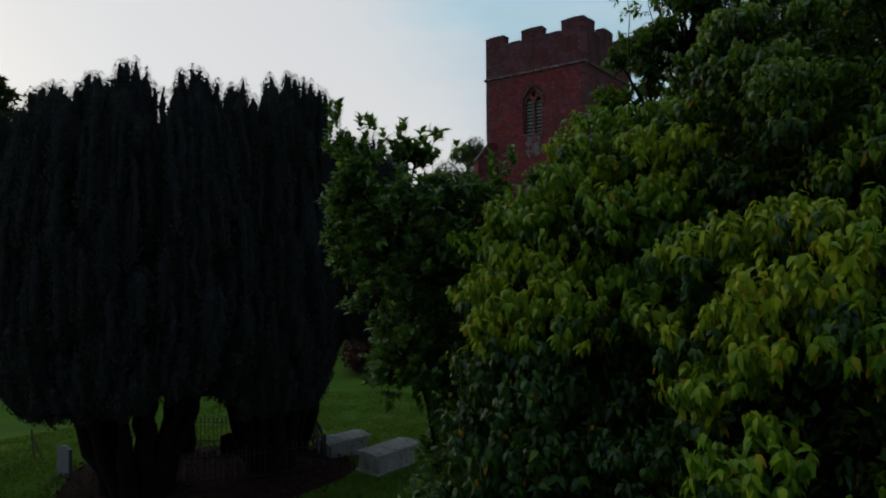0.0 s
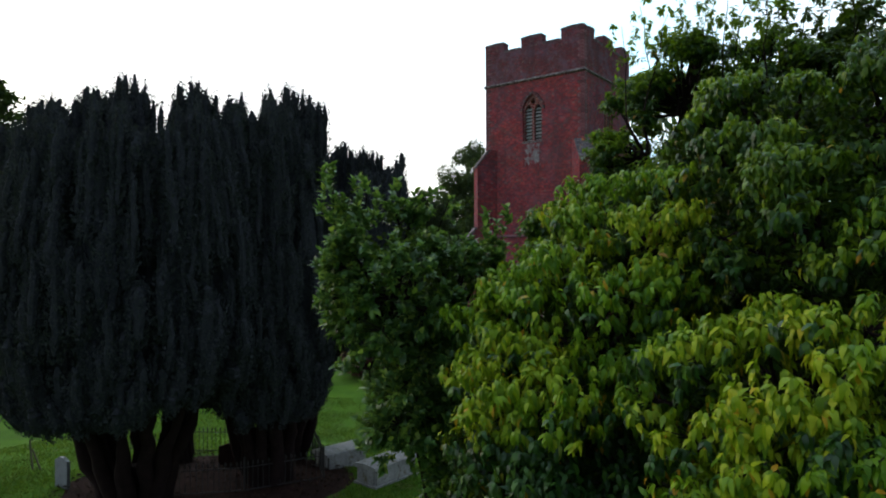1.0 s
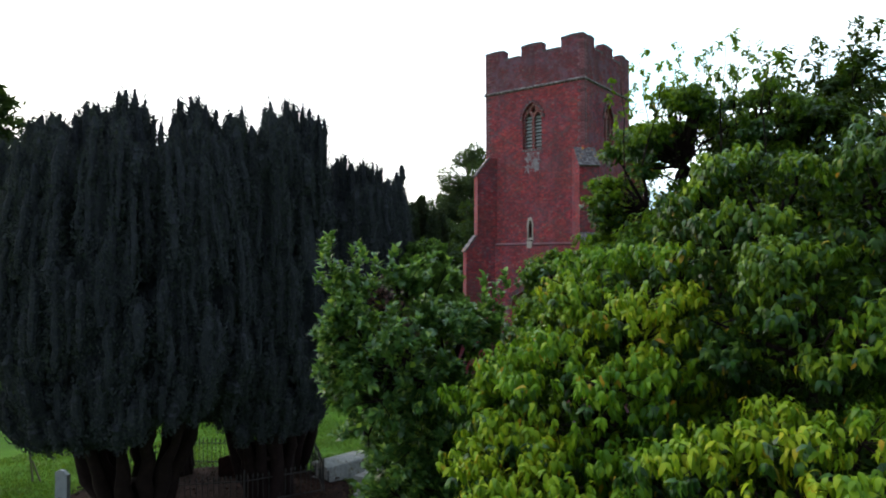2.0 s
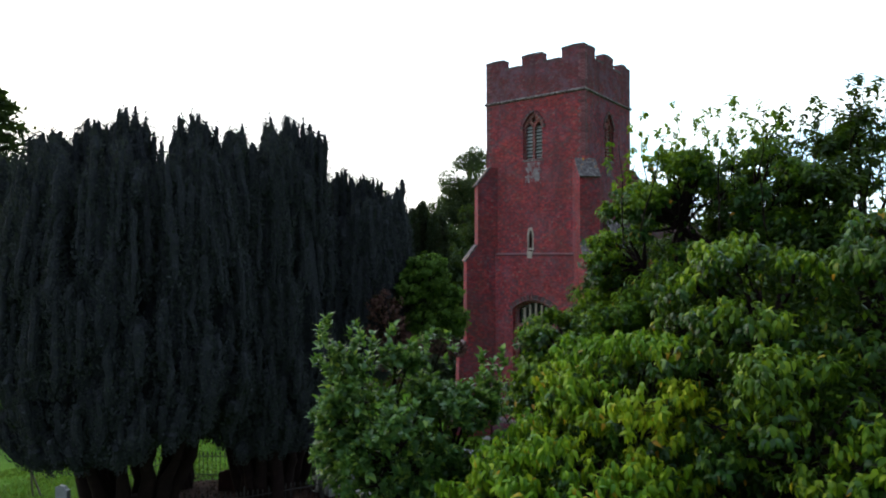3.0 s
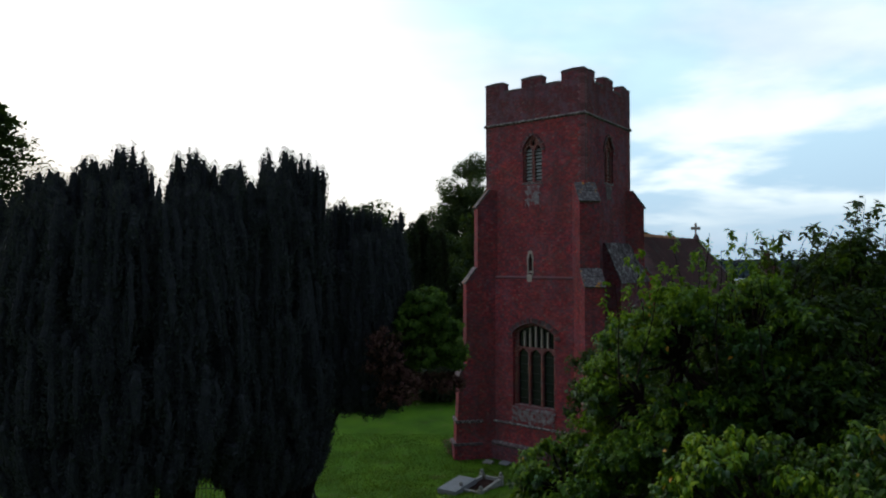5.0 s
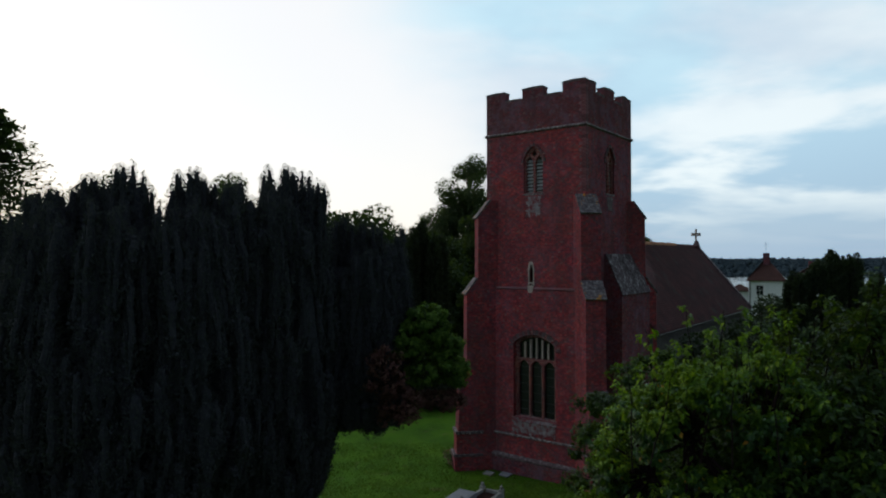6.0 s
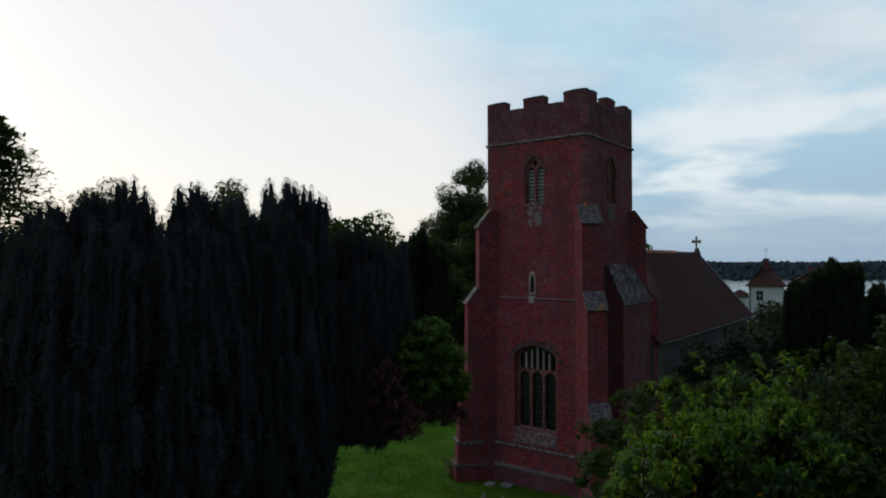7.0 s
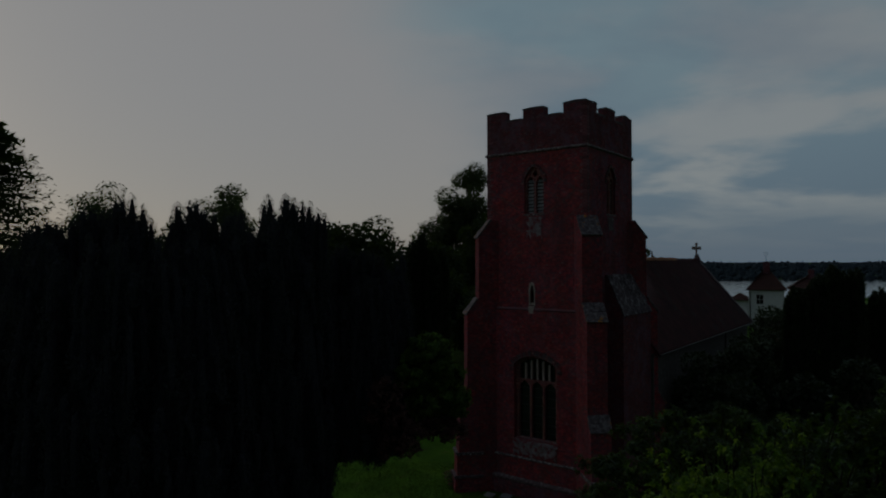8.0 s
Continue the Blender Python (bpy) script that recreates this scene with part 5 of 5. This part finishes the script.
# a tree that leans out over the lawn from behind the yews, green above and russet below
evergreen("maple_tree", -5.6, 22.0,
          [((-0.75, 20.6, 8.45), (0.62, 0.6, 0.75)), ((-0.15, 20.9, 7.75), (0.52, 0.5, 0.60)), ((-0.55, 20.3, 7.05), (0.75, 0.5, 0.50)), ((-1.25, 20.3, 7.9), (0.45, 0.45, 0.6)), ((0.15, 21.0, 6.9), (0.38, 0.4, 0.4))],
          150, 46, FRESH, "fresh green tree leaning out over the lawn", 0.12, 0.11, 16, 10, lobe_r=(0.14, 0.36), droop=0.7, wide=0.6, inner=3000, zmin=5.6, shape=LEAF_PLAIN, hub=(0.9, -0.4, 5.4))
evergreen("cherry_tree", -5.4, 22.4,
          [((-1.95, 19.2, 7.0), (0.45, 0.35, 1.05)), ((-1.55, 19.4, 6.1), (0.60, 0.40, 0.55)), ((-0.25, 20.7, 6.05), (0.70, 0.45, 0.28))],
          110, 47, AUTUMN, "thin russet-leaved tree leaning out over the lawn", 0.08, 0.075, 14, 8, lobe_r=(0.14, 0.42), droop=0.8, wide=0.5, inner=1500, zmin=5.2, shape=LEAF_FLAT, hub=(1.2, -0.8, 4.9), heart=AUTUMN)

# woods behind the lawn and the churchyard
WOODS = [
    (3.4, 107, 27.0, 5.2, BIRCH, 56000, 51), (-3.2, 104, 18.5, 3.4, BIRCH, 12000, 52), (-2.2, 82, 13.0, 5.0, WOODLAND, 9000, 53), (12.0, 100, 21.0, 6.0, WOODLAND, 9000, 54),
    (-9.5, 62, 17.0, 5.5, WOODLAND, 14000, 55), (-16.0, 70, 15.6, 6.0, WOODLAND, 12000, 56), (-24.0, 68, 21.2, 3.6, BIRCH, 14000, 57), (-32.0, 72, 15.0, 6.5, WOODLAND, 10000, 58),
    (-43.3, 78, 20.6, 4.2, BIRCH, 16000, 59), (-52.0, 76, 14.0, 7.0, WOODLAND, 9000, 60), (5.0, 66, 8.5, 4.5, WOODLAND, 9000, 61), (-1.0, 72, 9.0, 5.0, WOODLAND, 9000, 62), (-22.0, 52, 9.0, 5.5, WOODLAND, 9000, 63), (-36.0, 55, 10.0, 6.0, WOODLAND, 9000, 64),
    (5.5, 90, 16.0, 5.0, WOODLAND, 12000, 65), (9.5, 84, 13.0, 5.0, WOODLAND, 9000, 66), (20.6, 64, 14.2, 2.6, WOODLAND, 7000, 67),
]
for x, y, h, R, mt, n, sd in WOODS:
    birch = mt is BIRCH
    broadleaf("birch_tree" if birch else "woodland_tree", x, y, h, R, n, 0.28 if birch else 0.42, sd, mt, "tall grey-green birch with drooping sprays" if birch else "dark broadleaf tree at the edge of the wood", clear=0.12, group="trees of the wood", lobes=80 if birch else 40, droop=0.7 if birch else 0.25)
for x, y, h, sd in ((13.6, 34.3, 7.2, 111), (16.2, 37.4, 7.4, 112), (18.9, 40.6, 7.0, 113)):
    broadleaf("yew_bush", x, y, h, 2.1, 9000, 0.2, sd, CYPRESS, "dark rounded evergreen bush beside the church", "bush", clear=0.0, group="bushes beside the church")
broadleaf("hawthorn_bush", -1.2, 51.5, 3.4, 3.6, 5000, 0.28, 73, WOODLAND, "low dark bush at the edge of the lawn", "bush", clear=0.0)
broadleaf("hawthorn_bush", -5.0, 43.6, 3.2, 2.4, 6000, 0.24, 75, AUTUMN, "low russet bush at the edge of the lawn", "bush", clear=0.0)
broadleaf("hawthorn_bush", -1.0, 46.0, 3.0, 2.4, 6000, 0.24, 76, CYPRESS, "low dark bush at the edge of the lawn", "bush", clear=0.0)
broadleaf("hawthorn_bush", 3.0, 51.5, 3.6, 3.2, 5000, 0.28, 74, AUTUMN, "low russet bush at the edge of the lawn", "bush", clear=0.0)


def layered_conifer(x, y, h, R, seed):
    """A tall conifer: tiers of drooping boughs with ragged ends."""
    g = ground_z(x, y)
    tree = thing("pine_tree", (x, y, g), 0, "tall dark conifer with ragged layered boughs", "conifer")
    r, pyr = np.random.default_rng(seed), random.Random(seed)
    bm = bmesh.new()
    limb(bm, bend((0, 0, -0.3), (0.3, 0, h), pyr, 0.01, 6), [0.5, 0.46, 0.4, 0.32, 0.24, 0.14, 0.04], 9)
    part("trunk", bm, BARK, tree, smooth=True)
    bases, ways = [], []
    for i in range(90):
        f = (i + 0.5) / 90
        z = h * (0.12 + 0.87 * f)
        reach = R * (1 - f) ** 0.7 * pyr.uniform(0.65, 1.1) + 0.4
        a = i * 2.4 + pyr.uniform(-0.4, 0.4)
        tip = Vector((reach * math.cos(a), reach * math.sin(a), z - 0.12 * reach + 0.3))
        b = bmesh.new()
        limb(b, bend((0.3 * f, 0, z), tip, pyr, 0.05, 3), [0.09, 0.07, 0.05, 0.02], 5)
        part("bough", b, BARK, tree)
        m = 150
        s = r.uniform(0.2, 1, m)
        spread = 0.28 * reach * (0.4 + 0.6 * s)
        pts = np.array([0.3 * f, 0, z]) * (1 - s)[:, None] + np.array(tip) * s[:, None] + r.normal(size=(m, 3)) * np.stack([spread, spread, spread * 0.35], 1)
        bases.append(pts)
        ways.append(np.tile(np.array([math.cos(a), math.sin(a), 0.15]), (m, 1)) + r.normal(0, 0.6, (m, 3)))
    bases, ways = np.vstack(bases), np.vstack(ways)
    L = r.uniform(0.35, 0.75, len(bases))
    parented("crown", leaf_mesh("crown", bases, ways, r.normal(0, 0.4, bases.shape) + np.array([0, 0, 1.0]), L, L * 0.2, WOODLAND, LEAF_FLAT), tree, "", "stuff")


layered_conifer(-39.4, 54.0, 23.5, 8.6, 81)

# pointed cypresses at the far edge of the lawn
for x, y, R, z1, sd in ((-3.1, 52.0, 0.6, 13.2, 121), (-2.3, 53.0, 0.55, 13.9, 122), (-1.35, 52.4, 0.6, 12.7, 123), (-3.9, 53.4, 0.7, 12.4, 124), (-0.75, 54.0, 0.6, 13.1, 125)):
    fastigiate("cypress_tree", x, y, R, 0.4, z1, 16, 14000, sd, "dark pointed cypress at the edge of the wood", "cypress", CYPRESS, stems=3, stem_r=0.1, pr=(0.2, 0.34), group="cypresses at the edge of the wood", drop=2.4, spray=0.3)
# cypresses beyond the nave
for i, (x, y, R, z1, sd) in enumerate(((26.2, 45.5, 0.9, 10.7, 91), (27.6, 45.8, 0.8, 11.4, 92), (29.2, 46.2, 0.9, 11.15, 93), (24.6, 45.2, 0.8, 9.8, 94), (33.2, 46.5, 1.1, 10.4, 95), (31.2, 46.4, 0.9, 9.6, 96))):
    fastigiate("cypress_tree", x, y, R, 0.8, z1, 18, 20000, sd, "dark columnar cypress beside the church", "cypress", CYPRESS, stems=3, stem_r=0.1, pr=(0.2, 0.34), group="cypresses beside the church", drop=1.5, spray=0.22)


# ---------------------------------------------------------------- village and far shore
def cottage(x, y, turn, w, d, eave, ridge, label, window=True, antenna=True):
    g = ground_z(x, y)
    h = thing("house", (x, y, g), turn, label, "house")
    e, r_ = eave - g, ridge - g
    wall = part("wall", prism([(-w / 2, -0.3), (w / 2, -0.3), (w / 2, e), (-w / 2, e)], d, None, [[(-w / 2 + 1.0, e - 2.15), (-w / 2 + 2.0, e - 2.15), (-w / 2 + 2.0, e - 0.65), (-w / 2 + 1.0, e - 0.65)]] if window else ()), WHITE, h, "white rendered wall")
    if window:
        win = part("window", prism([(-w / 2 + 1.0, e - 2.15), (-w / 2 + 2.0, e - 2.15), (-w / 2 + 2.0, e - 0.65), (-w / 2 + 1.0, e - 0.65)], 0.04, pose(0, 0.12, 0)), GLASS, h, "sash window with white glazing bars")
        for zz in (-2.12, -1.4, -0.68):
            part("glazing_bar", box(-w / 2 + 1.0, -w / 2 + 2.0, 0.07, 0.11, e + zz - 0.03, e + zz + 0.03), WHITE, win)
        for xx in (1.03, 1.5, 1.97):
            part("glazing_bar", box(-w / 2 + xx - 0.025, -w / 2 + xx + 0.025, 0.06, 0.10, e - 2.15, e - 0.65), WHITE, win)
        part("sill", box(-w / 2 + 0.93, -w / 2 + 2.07, -0.08, 0.05, e - 2.22, e - 2.14, 0.01), WHITE, win)
        part("drainpipe", box(-w / 2 + 0.15, -w / 2 + 0.25, -0.11, -0.01, 0, e), IRON, h, "dark drainpipe")
    o = 0.35
    bm = bmesh.new()
    vs = [bm.verts.new(p) for p in ((-w / 2 - o, -o, e - 0.05), (w / 2 + o, -o, e - 0.05), (w / 2 + o, d + o, e - 0.05), (-w / 2 - o, d + o, e - 0.05), (-w * 0.06, d * 0.42, r_), (w * 0.06, d * 0.58, r_),
                                    (-w / 2 - o, -o, e + 0.06), (w / 2 + o, -o, e + 0.06), (w / 2 + o, d + o, e + 0.06), (-w / 2 - o, d + o, e + 0.06))]
    for f in ((0, 1, 2, 3), (0, 1, 7, 6), (1, 2, 8, 7), (2, 3, 9, 8), (3, 0, 6, 9), (6, 7, 5, 4), (7, 8, 5), (8, 9, 4, 5), (9, 6, 4)):
        bm.faces.new([vs[k] for k in f])
    roof = part("roof", bm, HOUSE_ROOF, h, "hipped red clay tile roof")
    if window or w > 5:
        part("chimney", box(-0.45, 0.45, d * 0.4, d * 0.4 + 0.6, r_ - 0.8, r_ + 1.0, 0.03), BRICK_DARK, roof, "brick chimney stack", uv=True)
    if antenna:
        bm = box(-0.02, 0.02, d * 0.45, d * 0.45 + 0.04, r_ + 1.0, r_ + 2.6)
        for k in range(4):
            add_box(bm, -0.3, 0.3, d * 0.45, d * 0.45 + 0.02, r_ + 2.0 + k * 0.15, r_ + 2.02 + k * 0.15)
        part("aerial", bm, IRON, h, "thin roof aerial")
    return h


cottage(46.6, 94.0, -27, 4.7, 5.0, 7.1, 10.2, "white cottage with a hipped red tile roof and a chimney")
cottage(43.6, 96.0, -27, 2.4, 3.0, 5.5, 6.5, "low white outbuilding with a dark roof", False, False)
cottage(63.5, 112.0, -27, 7.0, 6.0, 6.4, 8.8, "red-roofed cottage beyond the cypresses", False, False)
for x, y, h, R, sd in ((26.6, 51.5, 6.4, 2.2, 97), (29.5, 58.0, 7.4, 2.6, 98), (33.5, 64.0, 7.4, 3.0, 99), (31.0, 50.0, 5.6, 2.4, 100), (35.5, 52.0, 6.4, 2.6, 101), (22.5, 41.0, 4.6, 2.0, 102), (26.0, 40.0, 5.2, 2.2, 103)):
    broadleaf("yew_bush", x, y, h, R, 6000, 0.26, sd, CYPRESS, "dark rounded evergreen bush beside the church", "bush", clear=0.0, group="bushes beside the church")

# far wooded shore, its bluish haze put into the leaf colour
frng = np.random.default_rng(7)
bv, bf, off = [], [], 0
ico = bmesh.new()
bmesh.ops.create_icosphere(ico, subdivisions=2, radius=1)
iv = np.array([v.co for v in ico.verts])
ifc = np.array([[v.index for v in f.verts] for f in ico.faces])
ico.free()
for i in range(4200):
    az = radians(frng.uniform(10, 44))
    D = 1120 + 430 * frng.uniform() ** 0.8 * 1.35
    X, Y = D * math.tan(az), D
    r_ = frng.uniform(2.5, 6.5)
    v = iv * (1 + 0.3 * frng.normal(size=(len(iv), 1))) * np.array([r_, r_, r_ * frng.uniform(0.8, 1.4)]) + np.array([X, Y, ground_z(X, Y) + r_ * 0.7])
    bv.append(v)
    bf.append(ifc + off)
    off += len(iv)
far = new("far_woods", sheet_mesh("far_woods", np.vstack(bv), [np.vstack(bf)], FAR_HAZED))
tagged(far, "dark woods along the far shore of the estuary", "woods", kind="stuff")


# ---------------------------------------------------------------- graves
def chest_tomb(x, y, turn, L, W, H, label):
    t = thing("chest_tomb", (x, y, ground_z(x, y)), turn, label, "tomb", "chest tombs on the lawn")
    part("base", box(-L / 2 - 0.10, L / 2 + 0.10, -W / 2 - 0.10, W / 2 + 0.10, -0.15, 0.08, 0.02), TOMB, t, "stone base slab")
    for sy in (-1, 1):
        part("side_panel", box(-L / 2 + 0.02, L / 2 - 0.02, sy * W / 2 - 0.05, sy * W / 2 + 0.05, 0.081, H - 0.11, 0.012), TOMB, t, "weathered side slab")
    for sx in (-1, 1):
        part("end_panel", box(sx * L / 2 - 0.05, sx * L / 2 + 0.05, -W / 2 + 0.055, W / 2 - 0.055, 0.081, H - 0.11, 0.012), TOMB, t, "weathered end slab")
    a = W / 2 + 0.09
    bm = prism([(-a, H - 0.108), (a, H - 0.108), (a, H - 0.03), (a - 0.04, H), (0, H + 0.05), (-a + 0.04, H), (-a, H - 0.03)], L + 0.2, Matrix(((0, 1, 0, -L / 2 - 0.1), (1, 0, 0, 0), (0, 0, 1, 0), (0, 0, 0, 1))))
    part("ledger", bm, TOMB, t, "mossy ledger slab on top")
    return t


chest_tomb(-1.98, 19.75, 51, 1.75, 0.78, 0.64, "grey stone chest tomb with a mossy ledger slab")
chest_tomb(-3.66, 21.1, 44, 1.5, 0.72, 0.58, "grey stone chest tomb with a mossy ledger slab")
chest_tomb(-6.35, 23.9, 38, 1.9, 0.85, 0.72, "grey chest tomb behind the iron railings")


def headstone(x, y, turn, w, h, mat, label, tilt=0.0):
    t = thing("headstone", (x, y, ground_z(x, y)), turn, label, "headstone")
    pts = [(-w / 2, -0.2), (w / 2, -0.2), (w / 2, h * 0.90), (w * 0.32, h * 0.93), (w * 0.18, h), (-w * 0.18, h), (-w * 0.32, h * 0.93), (-w / 2, h * 0.90)]
    bm = prism(pts, 0.11, pose(0, -0.055, 0, tilt))
    bmesh.ops.bevel(bm, geom=[e for e in bm.edges if abs(e.verts[0].co.y - e.verts[1].co.y) < 0.02 and e.calc_face_angle(0) > 0.5], offset=0.01, segments=1, affect="EDGES")
    part("slab", bm, mat, t)
    return t


headstone(-11.75, 18.85, -28, 0.62, 0.92, SLATE, "grey headstone with a shaped top standing in grass")
headstone(-7.35, 20.9, 5, 0.75, 0.75, EARTH, "dark weathered headstone inside the railings", -4)

# railed plot
fence = thing("iron_fence", (-7.0, 20.0, 0), 0, "old black iron railing with spear tops round a grave plot", "fence")
corners = [(-3.9, 19.35), (-4.9, 22.4), (-9.6, 22.6), (-10.9, 18.9), (-9.4, 17.6), (-6.0, 18.2)]
spear = bmesh.new()
limb(spear, [(0, 0, 0), (0, 0, 0.84)], [0.011, 0.011], 6)
limb(spear, [(0, 0, 0.84), (0, 0, 0.875), (0, 0, 0.90), (0, 0, 1.0)], [0.014, 0.03, 0.026, 0.002], 6)
first = part("railing", spear, IRON, fence)
rail_mesh = first.data
bpy.data.objects.remove(first)
for (xa, ya), (xb, yb) in zip(corners, corners[1:] + corners[:1]):
    L = math.hypot(xb - xa, yb - ya)
    n = int(L / 0.155)
    za, zb = ground_z(xa, ya), ground_z(xb, yb)
    for i in range(n):
        f = (i + 0.5) / n
        x, y = xa + (xb - xa) * f, ya + (yb - ya) * f
        b = new("railing", rail_mesh)
        b.parent = fence
        b.matrix_basis = pose(x + 7.0, y - 20.0, ground_z(x, y) + 0.02, random.uniform(-1.5, 1.5), random.uniform(-1.5, 1.5), 0)
    for hgt in (0.14, 0.80):
        bm = bmesh.new()
        limb(bm, [(xa + 7.0, ya - 20.0, za + hgt), (xb + 7.0, yb - 20.0, zb + hgt)], [0.016, 0.016], 5)
        part("rail", bm, IRON, fence)
    bm = bmesh.new()
    limb(bm, [(xa + 7.0, ya - 20, za - 0.2), (xa + 7.0, ya - 20, za + 1.05), (xa + 7.0, ya - 20, za + 1.12)], [0.03, 0.03, 0.01], 8)
    part("post", bm, IRON, fence)

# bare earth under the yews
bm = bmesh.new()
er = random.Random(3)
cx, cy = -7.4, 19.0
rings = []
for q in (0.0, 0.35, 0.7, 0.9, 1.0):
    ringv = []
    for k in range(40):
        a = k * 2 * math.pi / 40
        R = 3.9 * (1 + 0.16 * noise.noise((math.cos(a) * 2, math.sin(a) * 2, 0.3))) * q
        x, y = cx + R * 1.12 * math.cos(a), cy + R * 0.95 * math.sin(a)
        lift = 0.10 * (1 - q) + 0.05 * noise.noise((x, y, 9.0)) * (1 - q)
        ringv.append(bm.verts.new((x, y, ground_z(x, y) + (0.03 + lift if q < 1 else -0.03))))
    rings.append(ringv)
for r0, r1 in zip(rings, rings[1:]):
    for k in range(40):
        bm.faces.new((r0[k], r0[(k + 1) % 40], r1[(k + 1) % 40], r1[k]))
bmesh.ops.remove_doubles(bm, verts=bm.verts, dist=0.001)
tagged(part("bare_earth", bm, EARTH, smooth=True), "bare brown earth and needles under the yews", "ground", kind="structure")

# leaning stakes on the grass
for x, y, rx, ry, h in ((-13.75, 20.5, 2, -4, 1.0), (-13.45, 20.45, -3, -24, 0.75)):
    st = thing("stake", (x, y, ground_z(x, y)), 0, "thin grey wooden stake leaning on the lawn", "stake", "stakes on the lawn")
    part("post", box(-0.022, 0.022, -0.022, 0.022, -0.1, h, 0.006, pose(0, 0, 0, rx, ry)), WOOD, st)

# kerbed grave with corner posts and a ledger in front of the tower
kx, ky = 1.35, 26.2
kerb = thing("kerbed_grave", (kx, ky, ground_z(kx, ky)), -30, "stone kerbed grave with small corner posts", "grave")
for x0, x1, y0, y1 in ((-0.5, 0.5, -1.0, -0.86), (-0.5, 0.5, 0.86, 1.0), (-0.5, -0.36, -0.855, 0.855), (0.36, 0.5, -0.855, 0.855)):
    part("kerb", box(x0, x1, y0, y1, -0.1, 0.22, 0.02), TOMB, kerb, "pale stone kerb")
for sx in (-1, 1):
    for sy in (-1, 1):
        bm = box(sx * 0.45 - 0.1, sx * 0.45 + 0.1, sy * 0.93 - 0.1, sy * 0.93 + 0.1, -0.1, 0.32, 0.02)
        limb(bm, [(sx * 0.45, sy * 0.93, 0.32), (sx * 0.45, sy * 0.93, 0.37), (sx * 0.45, sy * 0.93, 0.44), (sx * 0.45, sy * 0.93, 0.48)], [0.05, 0.085, 0.07, 0.02], 8)
        part("corner_post", bm, TOMB, kerb, "small domed corner post")
part("bed", box(-0.355, 0.355, -0.85, 0.85, -0.1, 0.10, 0.01), EARTH, kerb, "earth bed")
lg = thing("ledger_stone", (0.35, 25.9, ground_z(0.35, 25.9)), -30, "dark grave slab with a pale edge", "grave")
part("slab", box(-0.42, 0.42, -0.9, 0.9, -0.1, 0.30, 0.03), SLATE, lg)
for x, y, w, d, mt in ((1.95, 31.3, 0.5, 0.4, TOMB), (2.75, 31.1, 0.55, 0.42, SLATE), (0.9, 32.2, 0.3, 0.22, WHITE)):
    fs = thing("flat_stone", (x, y, ground_z(x, y)), -37, "small flat memorial stone in the grass", "memorial", "flat stones at the tower foot")
    part("slab", box(-w / 2, w / 2, -d / 2, d / 2, -0.05, 0.07, 0.015, pose(0, 0, 0, 8)), mt, fs)
broadleaf("flowering_shrub", 0.35, 32.6, 0.85, 0.55, 1400, 0.09, 75, FLOWER, "small shrub with red and pale flowers at the tower foot", "shrub", clear=0.0, lobes=12)


# ---------------------------------------------------------------- grass and fallen leaves
def on_earth(x, y):
    return ((x + 7.4) / 4.3) ** 2 + ((y - 19.0) / 3.7) ** 2 < 1.0


grng = np.random.default_rng(11)
gxs, gys = grng.uniform(-17, 6, 120000), 16.5 + 20 * grng.uniform(0, 1, 120000) ** 1.4
keep = np.array([not on_earth(x, y) and noise.noise((x * 0.7, y * 0.7, 0.0)) + random.uniform(-0.5, 0.5) > -0.25 for x, y in zip(gxs, gys)])
gxs, gys = gxs[keep], gys[keep]
gb = np.stack([gxs, gys, [ground_z(x, y) - 0.005 for x, y in zip(gxs, gys)]], 1)
gl = grng.uniform(0.04, 0.11, len(gb))
gway = np.array([0, 0, 1.0]) + grng.normal(0, 0.55, (len(gb), 3)) * np.array([1, 1, 0.2])
tagged(new("grass", leaf_mesh("grass", gb, gway, grng.normal(size=(len(gb), 3)), gl, gl * 0.22, GRASSY, LEAF_FLAT)), "short green grass blades on the lawn", "grass", kind="stuff")
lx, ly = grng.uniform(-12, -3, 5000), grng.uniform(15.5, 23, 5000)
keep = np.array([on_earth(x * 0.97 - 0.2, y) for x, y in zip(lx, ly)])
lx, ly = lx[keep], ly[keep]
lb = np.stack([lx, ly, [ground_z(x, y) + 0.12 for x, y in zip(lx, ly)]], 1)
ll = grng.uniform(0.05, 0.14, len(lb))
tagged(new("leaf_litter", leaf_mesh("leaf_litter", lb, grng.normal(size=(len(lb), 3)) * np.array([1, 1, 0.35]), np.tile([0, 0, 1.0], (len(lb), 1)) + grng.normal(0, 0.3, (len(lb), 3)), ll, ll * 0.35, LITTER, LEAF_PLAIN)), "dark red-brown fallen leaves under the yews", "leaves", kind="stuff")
